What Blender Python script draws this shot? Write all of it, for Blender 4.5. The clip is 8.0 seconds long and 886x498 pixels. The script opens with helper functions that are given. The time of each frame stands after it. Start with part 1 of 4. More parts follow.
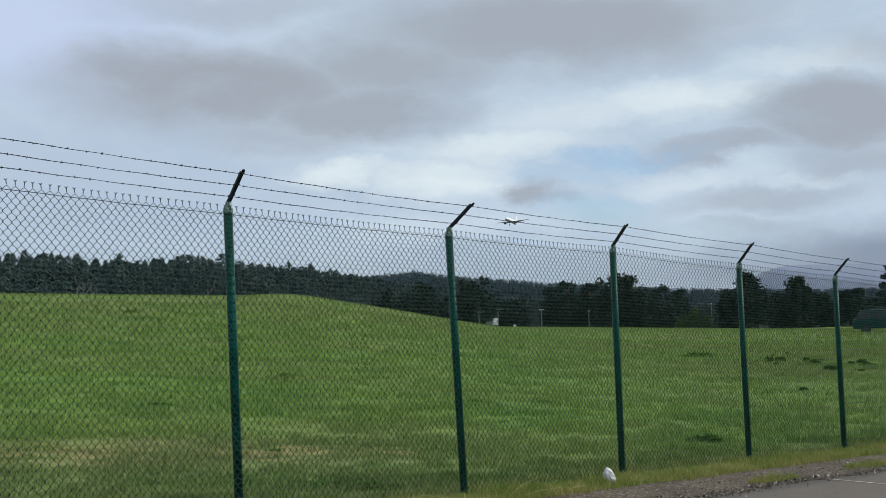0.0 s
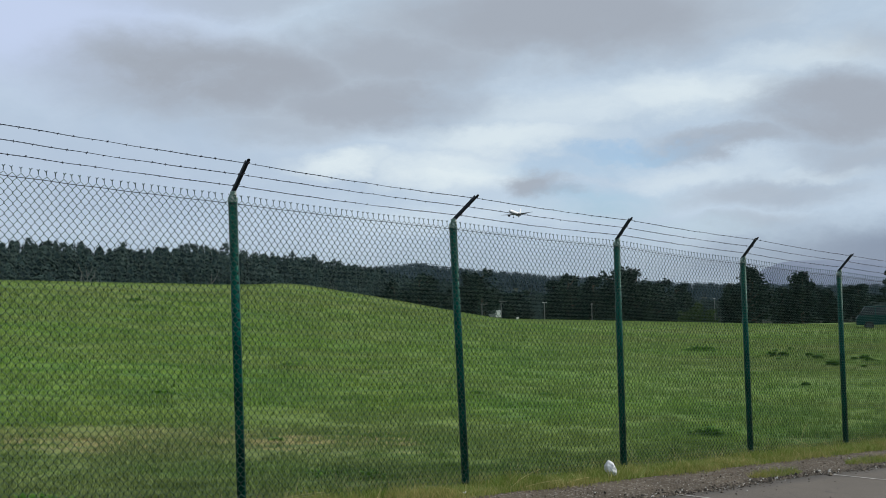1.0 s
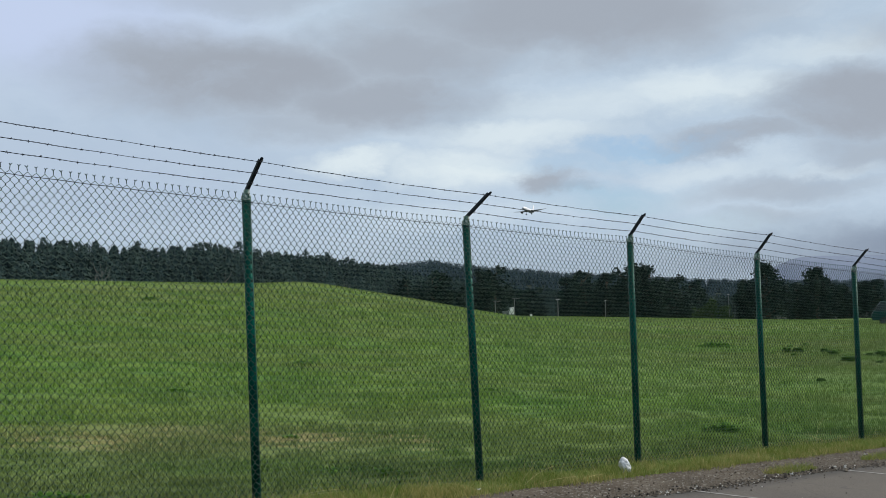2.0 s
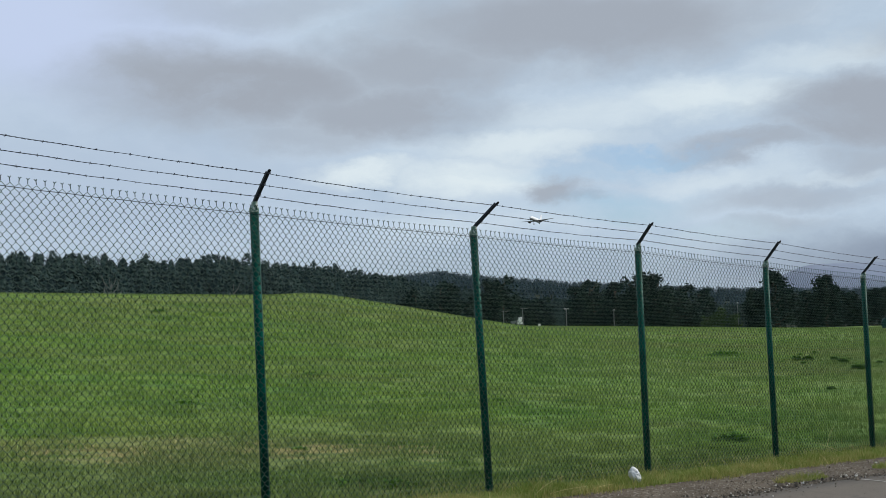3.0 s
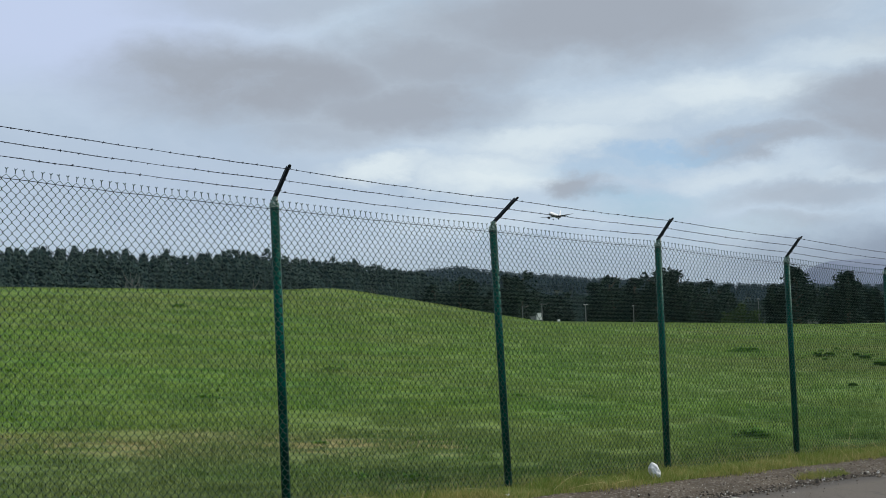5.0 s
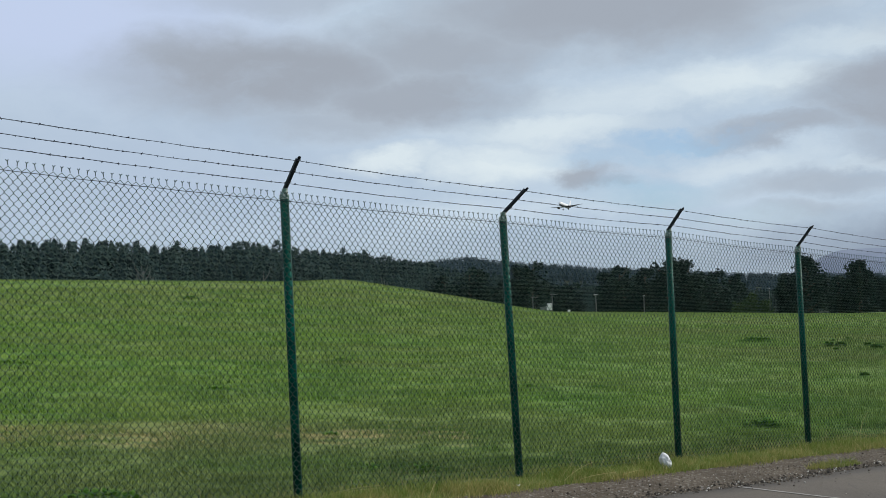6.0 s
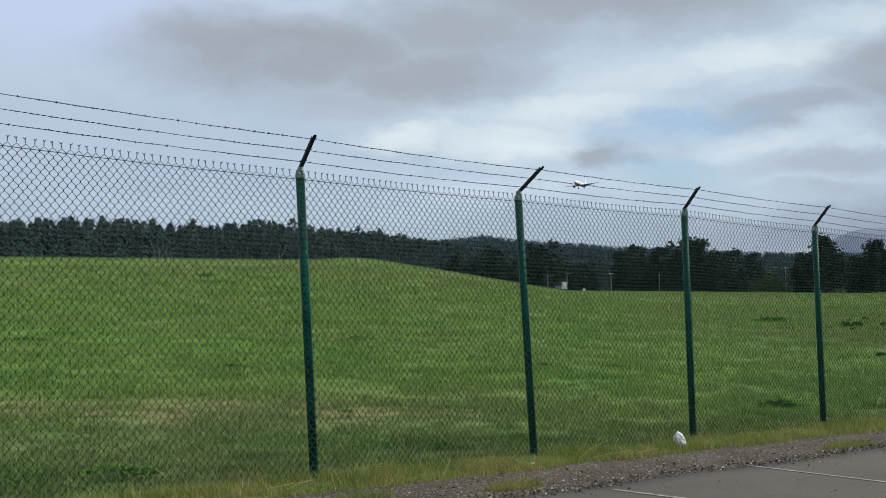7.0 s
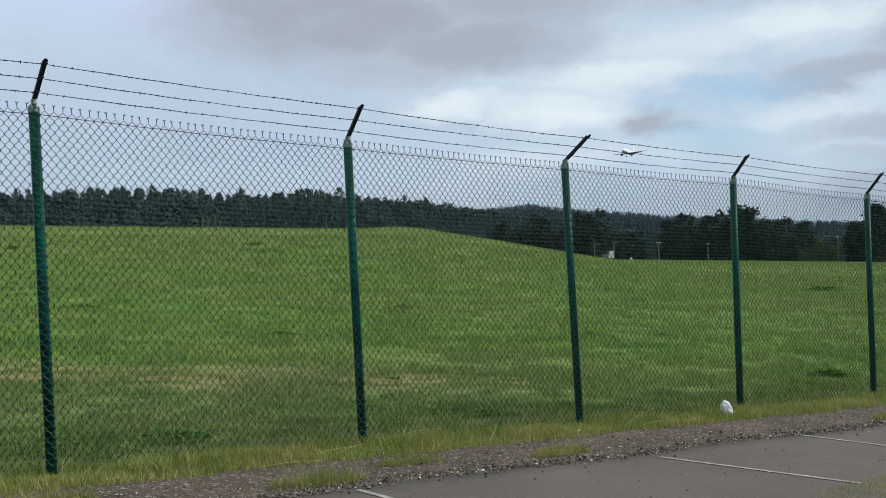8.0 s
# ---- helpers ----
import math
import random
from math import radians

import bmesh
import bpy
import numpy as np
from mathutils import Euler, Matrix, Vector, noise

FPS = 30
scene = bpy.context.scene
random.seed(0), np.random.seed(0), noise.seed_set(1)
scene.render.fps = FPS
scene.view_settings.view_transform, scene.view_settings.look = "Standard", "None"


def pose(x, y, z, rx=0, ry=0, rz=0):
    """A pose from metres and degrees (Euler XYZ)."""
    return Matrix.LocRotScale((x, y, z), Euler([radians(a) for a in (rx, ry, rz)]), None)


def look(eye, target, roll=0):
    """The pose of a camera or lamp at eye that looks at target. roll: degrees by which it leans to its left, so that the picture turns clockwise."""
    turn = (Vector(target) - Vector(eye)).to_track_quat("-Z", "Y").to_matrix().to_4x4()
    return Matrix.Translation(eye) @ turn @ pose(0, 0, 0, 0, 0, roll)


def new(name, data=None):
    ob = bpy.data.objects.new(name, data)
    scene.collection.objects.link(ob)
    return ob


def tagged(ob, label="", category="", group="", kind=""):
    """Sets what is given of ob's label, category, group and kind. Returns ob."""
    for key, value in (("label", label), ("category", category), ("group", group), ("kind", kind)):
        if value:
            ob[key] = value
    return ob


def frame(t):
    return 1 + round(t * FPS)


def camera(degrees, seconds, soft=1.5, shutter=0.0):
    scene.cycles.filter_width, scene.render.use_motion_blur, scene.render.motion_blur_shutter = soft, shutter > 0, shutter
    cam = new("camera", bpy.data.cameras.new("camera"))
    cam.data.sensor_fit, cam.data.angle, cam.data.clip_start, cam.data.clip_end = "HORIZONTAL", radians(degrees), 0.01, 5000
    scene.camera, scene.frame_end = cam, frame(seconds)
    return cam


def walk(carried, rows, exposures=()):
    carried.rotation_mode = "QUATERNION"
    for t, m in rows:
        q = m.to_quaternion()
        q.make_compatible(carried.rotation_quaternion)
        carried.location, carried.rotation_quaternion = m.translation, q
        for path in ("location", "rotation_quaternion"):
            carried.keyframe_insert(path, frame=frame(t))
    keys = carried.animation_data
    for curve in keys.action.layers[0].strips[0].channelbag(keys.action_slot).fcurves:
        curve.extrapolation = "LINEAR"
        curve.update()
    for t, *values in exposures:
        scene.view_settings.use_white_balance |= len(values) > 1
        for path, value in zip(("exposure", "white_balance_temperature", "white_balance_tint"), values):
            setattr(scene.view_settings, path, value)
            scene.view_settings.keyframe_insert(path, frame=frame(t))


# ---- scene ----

# ================= camera =================
cam = camera(47.07, 8.0, soft=0.85)
ROWS = [
    (0.0, 0.018, 0.089, 1.478, 93.372, 1.705, -6.462),
    (0.5, 0.014, 0.083, 1.475, 93.350, 1.361, -6.524),
    (1.0, 0.013, 0.084, 1.476, 92.906, 1.097, -6.293),
    (1.5, 0.011, 0.084, 1.474, 92.522, 1.228, -5.915),
    (2.0, 0.012, 0.075, 1.474, 92.776, 1.368, -5.546),
    (3.5, 0.012, 0.070, 1.476, 93.468, 1.798, -4.972),
    (4.0, 0.009, 0.069, 1.472, 93.453, 1.482, -4.781),
    (4.5, 0.008, 0.061, 1.471, 93.390, 1.481, -4.411),
    (6.0, 0.007, 0.061, 1.474, 92.644, 1.863, -3.445),
    (6.5, 0.007, 0.054, 1.477, 92.462, 1.835, -3.258),
    (7.0, 0.004, 0.055, 1.476, 91.456, 1.683, -2.607),
    (7.5, 0.001, 0.055, 1.473, 90.283, 1.659, -1.102),
    (8.0, 0.000, 0.000, 1.472, 89.785, 1.689, -0.003),
]
walk(cam, [(t, pose(x, y, z, rx, ry, rz)) for t, x, y, z, rx, ry, rz in ROWS], [(0.0, -0.09), (6.5, -0.11), (7.5, -0.04), (8.0, 0.0)])

# ================= node helpers =================


class Tree:
    """Short hand for building a node tree."""

    def __init__(self, tree):
        self.t = tree
        tree.nodes.clear()

    def n(self, kind, values=()):
        node = self.t.nodes.new(kind)
        for key, value in dict(values).items():
            if isinstance(value, bpy.types.NodeSocket):
                self.t.links.new(value, node.inputs[key])
            else:
                node.inputs[key].default_value = value
        return node

    def noise(self, vec, scale, detail=4.0, rough=0.55, distort=0.0):
        return self.n("ShaderNodeTexNoise", {"Vector": vec, "Scale": scale, "Detail": detail, "Roughness": rough, "Distortion": distort}).outputs["Fac"]

    def math(self, op, a, b=0.0, c=0.0):
        node = self.n("ShaderNodeMath")
        node.operation = op
        return self.fed(node, ((0, a), (1, b), (2, c))).outputs[0]

    def vmath(self, op, a, b=(0, 0, 0), out=0):
        node = self.n("ShaderNodeVectorMath")
        node.operation = op
        return self.fed(node, ((0, a), (1, b))).outputs[out]

    def range(self, v, lo, hi, a=0.0, b=1.0):
        node = self.n("ShaderNodeMapRange")
        node.interpolation_type = "SMOOTHSTEP"
        return self.fed(node, ((0, v), (1, lo), (2, hi), (3, a), (4, b))).outputs[0]

    def mix(self, f, a, b, blend="MIX"):
        node = self.n("ShaderNodeMix")
        node.data_type, node.blend_type = "RGBA", blend
        return self.fed(node, ((0, f), (6, a), (7, b))).outputs[2]

    def fed(self, node, values):
        for key, value in values:
            if isinstance(value, bpy.types.NodeSocket):
                self.t.links.new(value, node.inputs[key])
            else:
                node.inputs[key].default_value = value
        return node

    def scaled(self, vec, s):
        return self.vmath("MULTIPLY", vec, s)


def rgb(r, g, b):
    return (r, g, b, 1.0)


# ================= world: broken cloud over a pale blue sky =================
SUN_AZ, SUN_EL = radians(10), radians(38)      # azimuth counted from +x towards +y
world = bpy.data.worlds.new("world")
world.use_nodes = True
scene.world = world
W = Tree(world.node_tree)
gen = W.n("ShaderNodeTexCoord").outputs["Generated"]
direction = W.vmath("NORMALIZE", gen)
sky = W.n("ShaderNodeTexSky")
sky.sky_type, sky.sun_disc = "NISHITA", False
sky.sun_elevation, sky.sun_rotation = SUN_EL, radians(90) - SUN_AZ
sky.air_density, sky.dust_density, sky.ozone_density = 1.0, 1.5, 1.5
sky_color = W.mix(1.0, sky.outputs[0], rgb(0.094, 0.118, 0.142), "MULTIPLY")
wob = W.n("ShaderNodeTexNoise", {"Vector": W.scaled(direction, (1, 1, 1.8)), "Scale": 9.0, "Detail": 7.0, "Roughness": 0.62})
wob_vec = W.vmath("MULTIPLY", W.vmath("SUBTRACT", wob.outputs["Color"], (0.5, 0.5, 0.5)), (0.13, 0.13, 0.062))
bent = W.vmath("ADD", direction, wob_vec)
height = W.n("ShaderNodeSeparateXYZ", {0: direction}).outputs[2]


def mass(azim, elev, wide, high, soft=0.55):
    """A cloud mass about a direction (degrees, azimuth clockwise from +y), with half sizes in degrees."""
    a, e = radians(azim), radians(elev)
    c = (math.sin(a) * math.cos(e), math.cos(a) * math.cos(e), math.sin(e))
    off = W.vmath("SUBTRACT", bent, c)
    size = W.vmath("LENGTH", W.scaled(off, (1 / radians(wide), 1 / radians(wide), 1 / radians(high))), out=1)
    return W.range(size, 1.0 + soft, 1.0 - soft)


def most(*values):
    """The largest of several (mass, weight) pairs."""
    out = None
    for v, k in values:
        v = W.math("MULTIPLY", v, k)
        out = v if out is None else W.math("MAXIMUM", out, v)
    return out


wisps = W.noise(W.scaled(bent, (1, 1, 4.5)), 3.2, 7.0, 0.6)
billow = W.noise(W.scaled(bent, (1, 1, 2.6)), 6.5, 7.0, 0.62, 0.3)
streaks = W.noise(W.scaled(bent, (1, 1, 5.0)), 9.0, 6.0, 0.6)
blue = most((mass(17.4, 7.95, 3.2, 0.38, 0.7), 0.65), (mass(15.2, 5.35, 3.6, 0.75, 0.8), 0.60), (mass(13.2, 7.4, 4.6, 0.40, 0.8), 0.30), (mass(20.5, 3.6, 3.0, 0.5, 0.8), 0.2))
cover = W.math("SUBTRACT", W.range(wisps, 0.12, 0.36, 0.55, 1.0), W.math("MULTIPLY", blue, W.range(streaks, 0.3, 0.6, 0.55, 1.0)))
dark = most((mass(-6.2, 12.5, 8.0, 2.1, 0.6), 1.0), (mass(2.2, 11.2, 6.0, 1.6, 0.6), 0.9), (mass(-1.0, 10.0, 7.0, 0.9, 0.7), 0.55),
            (mass(13.5, 15.4, 10.0, 2.2, 0.6), 0.95), (mass(4.0, 13.6, 6.5, 1.7, 0.7), 0.85), (mass(-5.0, 16.8, 6.0, 0.9, 0.8), 0.45),
            (mass(28.0, 9.6, 4.6, 1.9, 0.5), 0.95), (mass(22.6, 8.15, 3.6, 0.65, 0.6), 0.80), (mass(29.0, 7.2, 3.6, 0.9, 0.7), 0.6), (mass(30.0, 13.0, 3.4, 0.8, 0.8), 0.45),
            (mass(11.4, 6.35, 1.7, 0.72, 0.55), 0.85), (mass(12.8, 6.0, 1.3, 0.4, 0.6), 0.6), (mass(24.2, 5.4, 3.9, 0.62, 0.8), 0.55), (mass(23.6, 4.0, 2.2, 0.4, 0.8), 0.45))
high_dark = W.math("MULTIPLY", W.range(W.noise(W.scaled(direction, (1, 1, 2.0)), 2.2, 5.0, 0.55), 0.42, 0.62), W.range(height, 0.30, 0.42))
dark = W.math("MAXIMUM", dark, W.math("MULTIPLY", high_dark, 0.8))
dark = W.math("MULTIPLY", dark, W.range(billow, 0.24, 0.54, 0.62, 1.0))
bright = most((mass(1.2, 7.7, 3.2, 0.55, 0.8), 1.0), (mass(7.0, 7.2, 3.2, 1.0, 0.8), 1.0), (mass(10.0, 8.9, 4.6, 0.8, 0.8), 0.8), (mass(19.6, 11.0, 4.4, 1.1, 0.8), 0.85), (mass(14.0, 10.3, 5.0, 0.9, 0.8), 0.55),
              (mass(26.5, 12.6, 3.0, 0.8, 0.8), 0.6), (mass(20.5, 6.6, 3.4, 0.5, 0.8), 0.45), (mass(25.5, 6.3, 3.5, 0.3, 0.8), 0.35), (mass(6.0, 4.6, 5.0, 0.5, 0.9), 0.3))
cloud_color = W.mix(W.range(billow, 0.3, 0.7), rgb(0.490, 0.612, 0.752), rgb(0.582, 0.702, 0.830))
cloud_color = W.mix(mass(-17.5, 15.5, 10.0, 3.4, 0.8), cloud_color, rgb(0.580, 0.680, 0.900))
cloud_color = W.mix(W.math("MULTIPLY", mass(-16.0, 7.0, 13.0, 4.0, 0.8), 0.7), cloud_color, rgb(0.478, 0.582, 0.732))
cloud_color = W.mix(W.math("MULTIPLY", bright, W.range(streaks, 0.25, 0.6, 0.7, 1.0)), cloud_color, rgb(0.78, 0.88, 0.93))
cloud_color = W.mix(dark, cloud_color, rgb(0.385, 0.430, 0.500))
rain = mass(33.0, 1.9, 10.0, 1.5, 0.75)
cloud_color = W.mix(W.math("MULTIPLY", W.range(height, 0.085, 0.02), 0.55), cloud_color, rgb(0.39, 0.475, 0.555))
cloud_color = W.mix(W.math("MULTIPLY", rain, 0.8), cloud_color, rgb(0.235, 0.285, 0.385))
sky_mix = W.mix(cover, sky_color, cloud_color)
back = W.n("ShaderNodeBackground", {"Color": sky_mix, "Strength": 1.0})
W.t.links.new(back.outputs[0], W.n("ShaderNodeOutputWorld").inputs["Surface"])

sun = new("sun", bpy.data.lights.new("sun", "SUN"))
sun.data.energy, sun.data.angle, sun.data.color = 3.9, radians(4), (1.0, 0.95, 0.86)
sun.matrix_world = look((math.cos(SUN_AZ) * math.cos(SUN_EL) * 60, math.sin(SUN_AZ) * math.cos(SUN_EL) * 60, math.sin(SUN_EL) * 60), (0, 0, 0))

# ================= plan =================
# The fence runs from the first post along ALONG; OUT points from it to the car park.
P0 = Vector((-2.724, 7.029, 0.0))
THETA = 0.61206
ALONG, OUT = Vector((math.cos(THETA), math.sin(THETA), 0)), Vector((math.sin(THETA), -math.cos(THETA), 0))
SLOPE = -0.0567
BAY, FENCE_H = 2.436, 2.46


def smooth(a, b, v):
    k = np.clip((np.asarray(v, float) - a) / (b - a), 0, 1)
    return k * k * (3 - 2 * k)


def plan_sn(x, y):
    """Distance along the fence and out from it."""
    dx, dy = x - P0.x, y - P0.y
    return dx * ALONG.x + dy * ALONG.y, dx * OUT.x + dy * OUT.y


def terrain(x, y):
    """Height of the ground."""
    x, y = np.asarray(x, float), np.asarray(y, float)
    s, n = plan_sn(x, y)
    near = SLOPE * np.clip(s, -14, 22) - 0.045 * smooth(-1.6, 0.6, -s) * smooth(-0.6, 0.0, -n)
    far = -0.10 - 0.0385 * np.clip(x, -45, 60) - 0.28 * smooth(85, 130, y)
    w = smooth(1.0, 55.0, -n)
    z = near * (1 - w) + far * w
    rise = 0.30 + 2.35 * (1 - smooth(-4.0, 17.5, x)) + 0.18 * np.exp(-((x + 2.6) / 2.6) ** 2)
    bump = np.where(y < 75, np.exp(-((y - 75) / 30.0) ** 2), np.exp(-((y - 75) / 45.0) ** 2))
    z = z + rise * bump * smooth(0.0, 14.0, -n)
    z = z - 2.2 * smooth(133, 165, y)
    ridge = (4 + 22 * (1 - smooth(60, 380, x))) * smooth(-260, 20, x) * np.exp(-((y - 920) / 240.0) ** 2)
    return z + ridge


def place(s, n, h=0.0):
    """World point from fence coordinates, h above the ground."""
    p = P0 + ALONG * s + OUT * n
    return Vector((p.x, p.y, float(terrain(p.x, p.y)) + h))


# ================= mesh helpers =================
def mesh_np(name, verts, faces, mats, smooth_shade=False):
    """A mesh from arrays; all faces with the same number of corners."""
    verts, faces = np.asarray(verts, np.float32), np.asarray(faces, np.int32)
    me = bpy.data.meshes.new(name)
    k = faces.shape[1]
    me.vertices.add(len(verts))
    me.vertices.foreach_set("co", verts.ravel())
    me.loops.add(faces.size)
    me.loops.foreach_set("vertex_index", faces.ravel())
    me.polygons.add(len(faces))
    me.polygons.foreach_set("loop_start", np.arange(0, faces.size, k, dtype=np.int32))
    me.polygons.foreach_set("use_smooth", np.full(len(faces), smooth_shade))
    me.update(calc_edges=True)
    for m in mats if isinstance(mats, (list, tuple)) else [mats]:
        me.materials.append(m)
    return me


def bm_mesh(name, bm, mat, smooth_shade=False):
    me = bpy.data.meshes.new(name)
    bmesh.ops.recalc_face_normals(bm, faces=bm.faces)
    for f in bm.faces:
        f.smooth = smooth_shade
    bm.to_mesh(me)
    bm.free()
    me.materials.append(mat)
    return me


def part(name, data, parent, label="", at=None):
    """One mesh object under a thing or a part."""
    ob = new(name, data)
    ob.parent = parent
    if at is not None:
        ob.matrix_basis = at
    if label:
        ob["label"] = label
    return ob


def empty(name, m=None):
    ob = new(name)
    ob.empty_display_size = 0.2
    if m is not None:
        ob.matrix_basis = m
    return ob


def box(bm, cx, cy, cz, sx, sy, sz, bevel=0.0, m=None):
    r = bmesh.ops.create_cube(bm, size=1.0, matrix=Matrix.Translation((cx, cy, cz)) @ Matrix.Diagonal((sx, sy, sz, 1)))
    if bevel:
        edges = list({e for v in r["verts"] for e in v.link_edges})
        r = bmesh.ops.bevel(bm, geom=edges, offset=bevel, segments=2, affect="EDGES", profile=0.5)
    if m is not None:
        bmesh.ops.transform(bm, matrix=m, verts=r["verts"])


def tube(bm, a, b, r0, r1=None, sides=10, caps=True):
    a, b = Vector(a), Vector(b)
    turn = (b - a).to_track_quat("Z", "Y").to_matrix().to_4x4()
    bmesh.ops.create_cone(bm, cap_ends=caps, segments=sides, radius1=r0, radius2=r0 if r1 is None else r1, depth=(b - a).length, matrix=Matrix.Translation((a + b) / 2) @ turn)


def wire_np(a, b, r, sides=3):
    """Many straight wires at once: from a[i] to b[i]."""
    a, b = np.asarray(a, float), np.asarray(b, float)
    d = b - a
    d /= np.linalg.norm(d, axis=1)[:, None] + 1e-9
    ref = np.where(np.abs(d[:, 1:2]) > 0.9, [[1.0, 0, 0]], [[0, 1.0, 0]])
    u = np.cross(d, ref)
    u /= np.linalg.norm(u, axis=1)[:, None]
    v = np.cross(d, u)
    ang = np.arange(sides) * 2 * np.pi / sides
    ring = u[:, None, :] * np.cos(ang)[None, :, None] + v[:, None, :] * np.sin(ang)[None, :, None]
    va, vb = a[:, None, :] + ring * r, b[:, None, :] + ring * r
    verts = np.concatenate([va, vb], axis=1).reshape(-1, 3)
    base = np.arange(len(a))[:, None, None] * (2 * sides)
    k = np.arange(sides)
    quad = np.stack([k, (k + 1) % sides, (k + 1) % sides + sides, k + sides], axis=1)[None]
    return verts, (base + quad).reshape(-1, 4)


def merge(chunks):
    vs, fs, o = [], [], 0
    for v, f in chunks:
        vs.append(v)
        fs.append(np.asarray(f) + o)
        o += len(v)
    return np.concatenate(vs), np.concatenate(fs)


# ================= materials =================
def material(name):
    m = bpy.data.materials.new(name)
    m.use_nodes = True
    return m, Tree(m.node_tree)


def finish(T, color, rough=0.6, metal=0.0, bump=None, strength=0.3, dist=0.01, spec=0.5, trans=0.0, tint=(1, 1, 1, 1)):
    vals = {"Specular Tint": tint, "Base Color": color, "Roughness": rough, "Metallic": metal, "Specular IOR Level": spec}
    if bump is not None:
        vals["Normal"] = T.n("ShaderNodeBump", {"Height": bump, "Strength": strength, "Distance": dist}).outputs[0]
    b = T.n("ShaderNodeBsdfPrincipled", vals)
    out = b.outputs[0]
    if trans:
        tr = T.n("ShaderNodeBsdfTranslucent", {"Color": color})
        out = T.n("ShaderNodeMixShader", {0: trans, 1: out, 2: tr.outputs[0]}).outputs[0]
    T.t.links.new(out, T.n("ShaderNodeOutputMaterial").inputs["Surface"])


def grass_tone(T):
    """Meadow colour by place: lush green, olive patches, a dry mown strip, straw-coloured verge by the fence."""
    pos = T.n("ShaderNodeNewGeometry").outputs["Position"]
    sep = T.n("ShaderNodeSeparateXYZ", {0: T.vmath("SUBTRACT", pos, tuple(P0))}).outputs
    s = T.math("ADD", T.math("MULTIPLY", sep[0], ALONG.x), T.math("MULTIPLY", sep[1], ALONG.y))
    n = T.math("ADD", T.math("MULTIPLY", sep[0], OUT.x), T.math("MULTIPLY", sep[1], OUT.y))
    flat = T.vmath("MULTIPLY", pos, (0.55, 1.0, 0.0))
    big = T.noise(flat, 0.11, 5.0, 0.6)
    mid = T.noise(flat, 0.7, 5.0, 0.65)
    fine = T.noise(pos, 9.0, 3.0, 0.6)
    col = T.mix(T.range(mid, 0.36, 0.64), rgb(0.108, 0.242, 0.040), rgb(0.205, 0.318, 0.042))
    col = T.mix(T.math("MULTIPLY", T.range(big, 0.42, 0.60), 0.65), col, rgb(0.215, 0.262, 0.075))
    col = T.mix(T.math("MULTIPLY", T.range(mid, 0.60, 0.74), 0.6), col, rgb(0.215, 0.290, 0.065))
    pale = T.math('MULTIPLY', T.range(T.n('ShaderNodeSeparateXYZ', {0: pos}).outputs[0], 1.0, 9.0), T.range(T.n('ShaderNodeSeparateXYZ', {0: pos}).outputs[1], 14.0, 30.0))
    col = T.mix(T.math('MULTIPLY', pale, T.range(mid, 0.25, 0.6, 0.25, 0.6)), col, rgb(0.225, 0.355, 0.095))
    speck = T.noise(T.vmath('MULTIPLY', pos, (0.6, 1.0, 0.0)), 3.4, 4.0, 0.75)
    col = T.mix(T.math('MULTIPLY', T.range(speck, 0.48, 0.36), 0.75), col, T.mix(0.6, col, rgb(0.030, 0.075, 0.010)))
    col = T.mix(T.math('MULTIPLY', T.range(speck, 0.56, 0.66), 0.28), col, rgb(0.260, 0.360, 0.085))
    shade = T.math('MULTIPLY', T.range(n, -6.8, -3.2), T.range(T.noise(flat, 0.9, 4.0, 0.6), 0.25, 0.55, 0.6, 0.9))
    shade = T.math('MULTIPLY', shade, T.range(T.n('ShaderNodeSeparateXYZ', {0: pos}).outputs[0], 3.5, -1.0, 0.3, 1.0))
    col = T.mix(T.math('MULTIPLY', shade, 0.9), col, rgb(0.190, 0.212, 0.088))
    lines = T.noise(T.vmath('MULTIPLY', pos, (0.35, 1.3, 0.0)), 1.0, 5.0, 0.7)
    col = T.mix(T.math('MULTIPLY', T.range(lines, 0.56, 0.68), 0.55), col, rgb(0.070, 0.155, 0.022))
    top = T.math('MULTIPLY', T.range(T.n('ShaderNodeSeparateXYZ', {0: pos}).outputs[1], 32.0, 62.0), T.range(T.noise(flat, 0.22, 5.0, 0.65), 0.36, 0.60, 0.15, 0.75))
    col = T.mix(T.math('MULTIPLY', top, T.range(T.n('ShaderNodeSeparateXYZ', {0: pos}).outputs[0], 14.0, 4.0)), col, rgb(0.210, 0.238, 0.085))
    bands = T.noise(T.vmath("MULTIPLY", pos, (0.40, 0.80, 0.0)), 0.50, 6.0, 0.68)
    col = T.mix(T.math("MULTIPLY", T.range(bands, 0.50, 0.40), 0.50), col, rgb(0.082, 0.190, 0.028))
    col = T.mix(T.math("MULTIPLY", T.range(bands, 0.55, 0.68), 0.35), col, rgb(0.270, 0.335, 0.060))
    worn = T.noise(T.vmath("ADD", T.vmath("MULTIPLY", pos, (0.30, 0.60, 0.0)), (31.0, 7.0, 0.0)), 0.30, 5.0, 0.65)
    col = T.mix(T.math("MULTIPLY", T.range(worn, 0.54, 0.68), 0.40), col, rgb(0.205, 0.190, 0.082))
    px = T.n("ShaderNodeSeparateXYZ", {0: pos}).outputs
    flat_right = T.math("MULTIPLY", T.range(px[0], 5.0, 13.0), T.range(px[1], 19.0, 30.0))
    col = T.mix(T.math("MULTIPLY", flat_right, T.range(worn, 0.42, 0.60, 0.1, 0.6)), col, rgb(0.215, 0.222, 0.092))
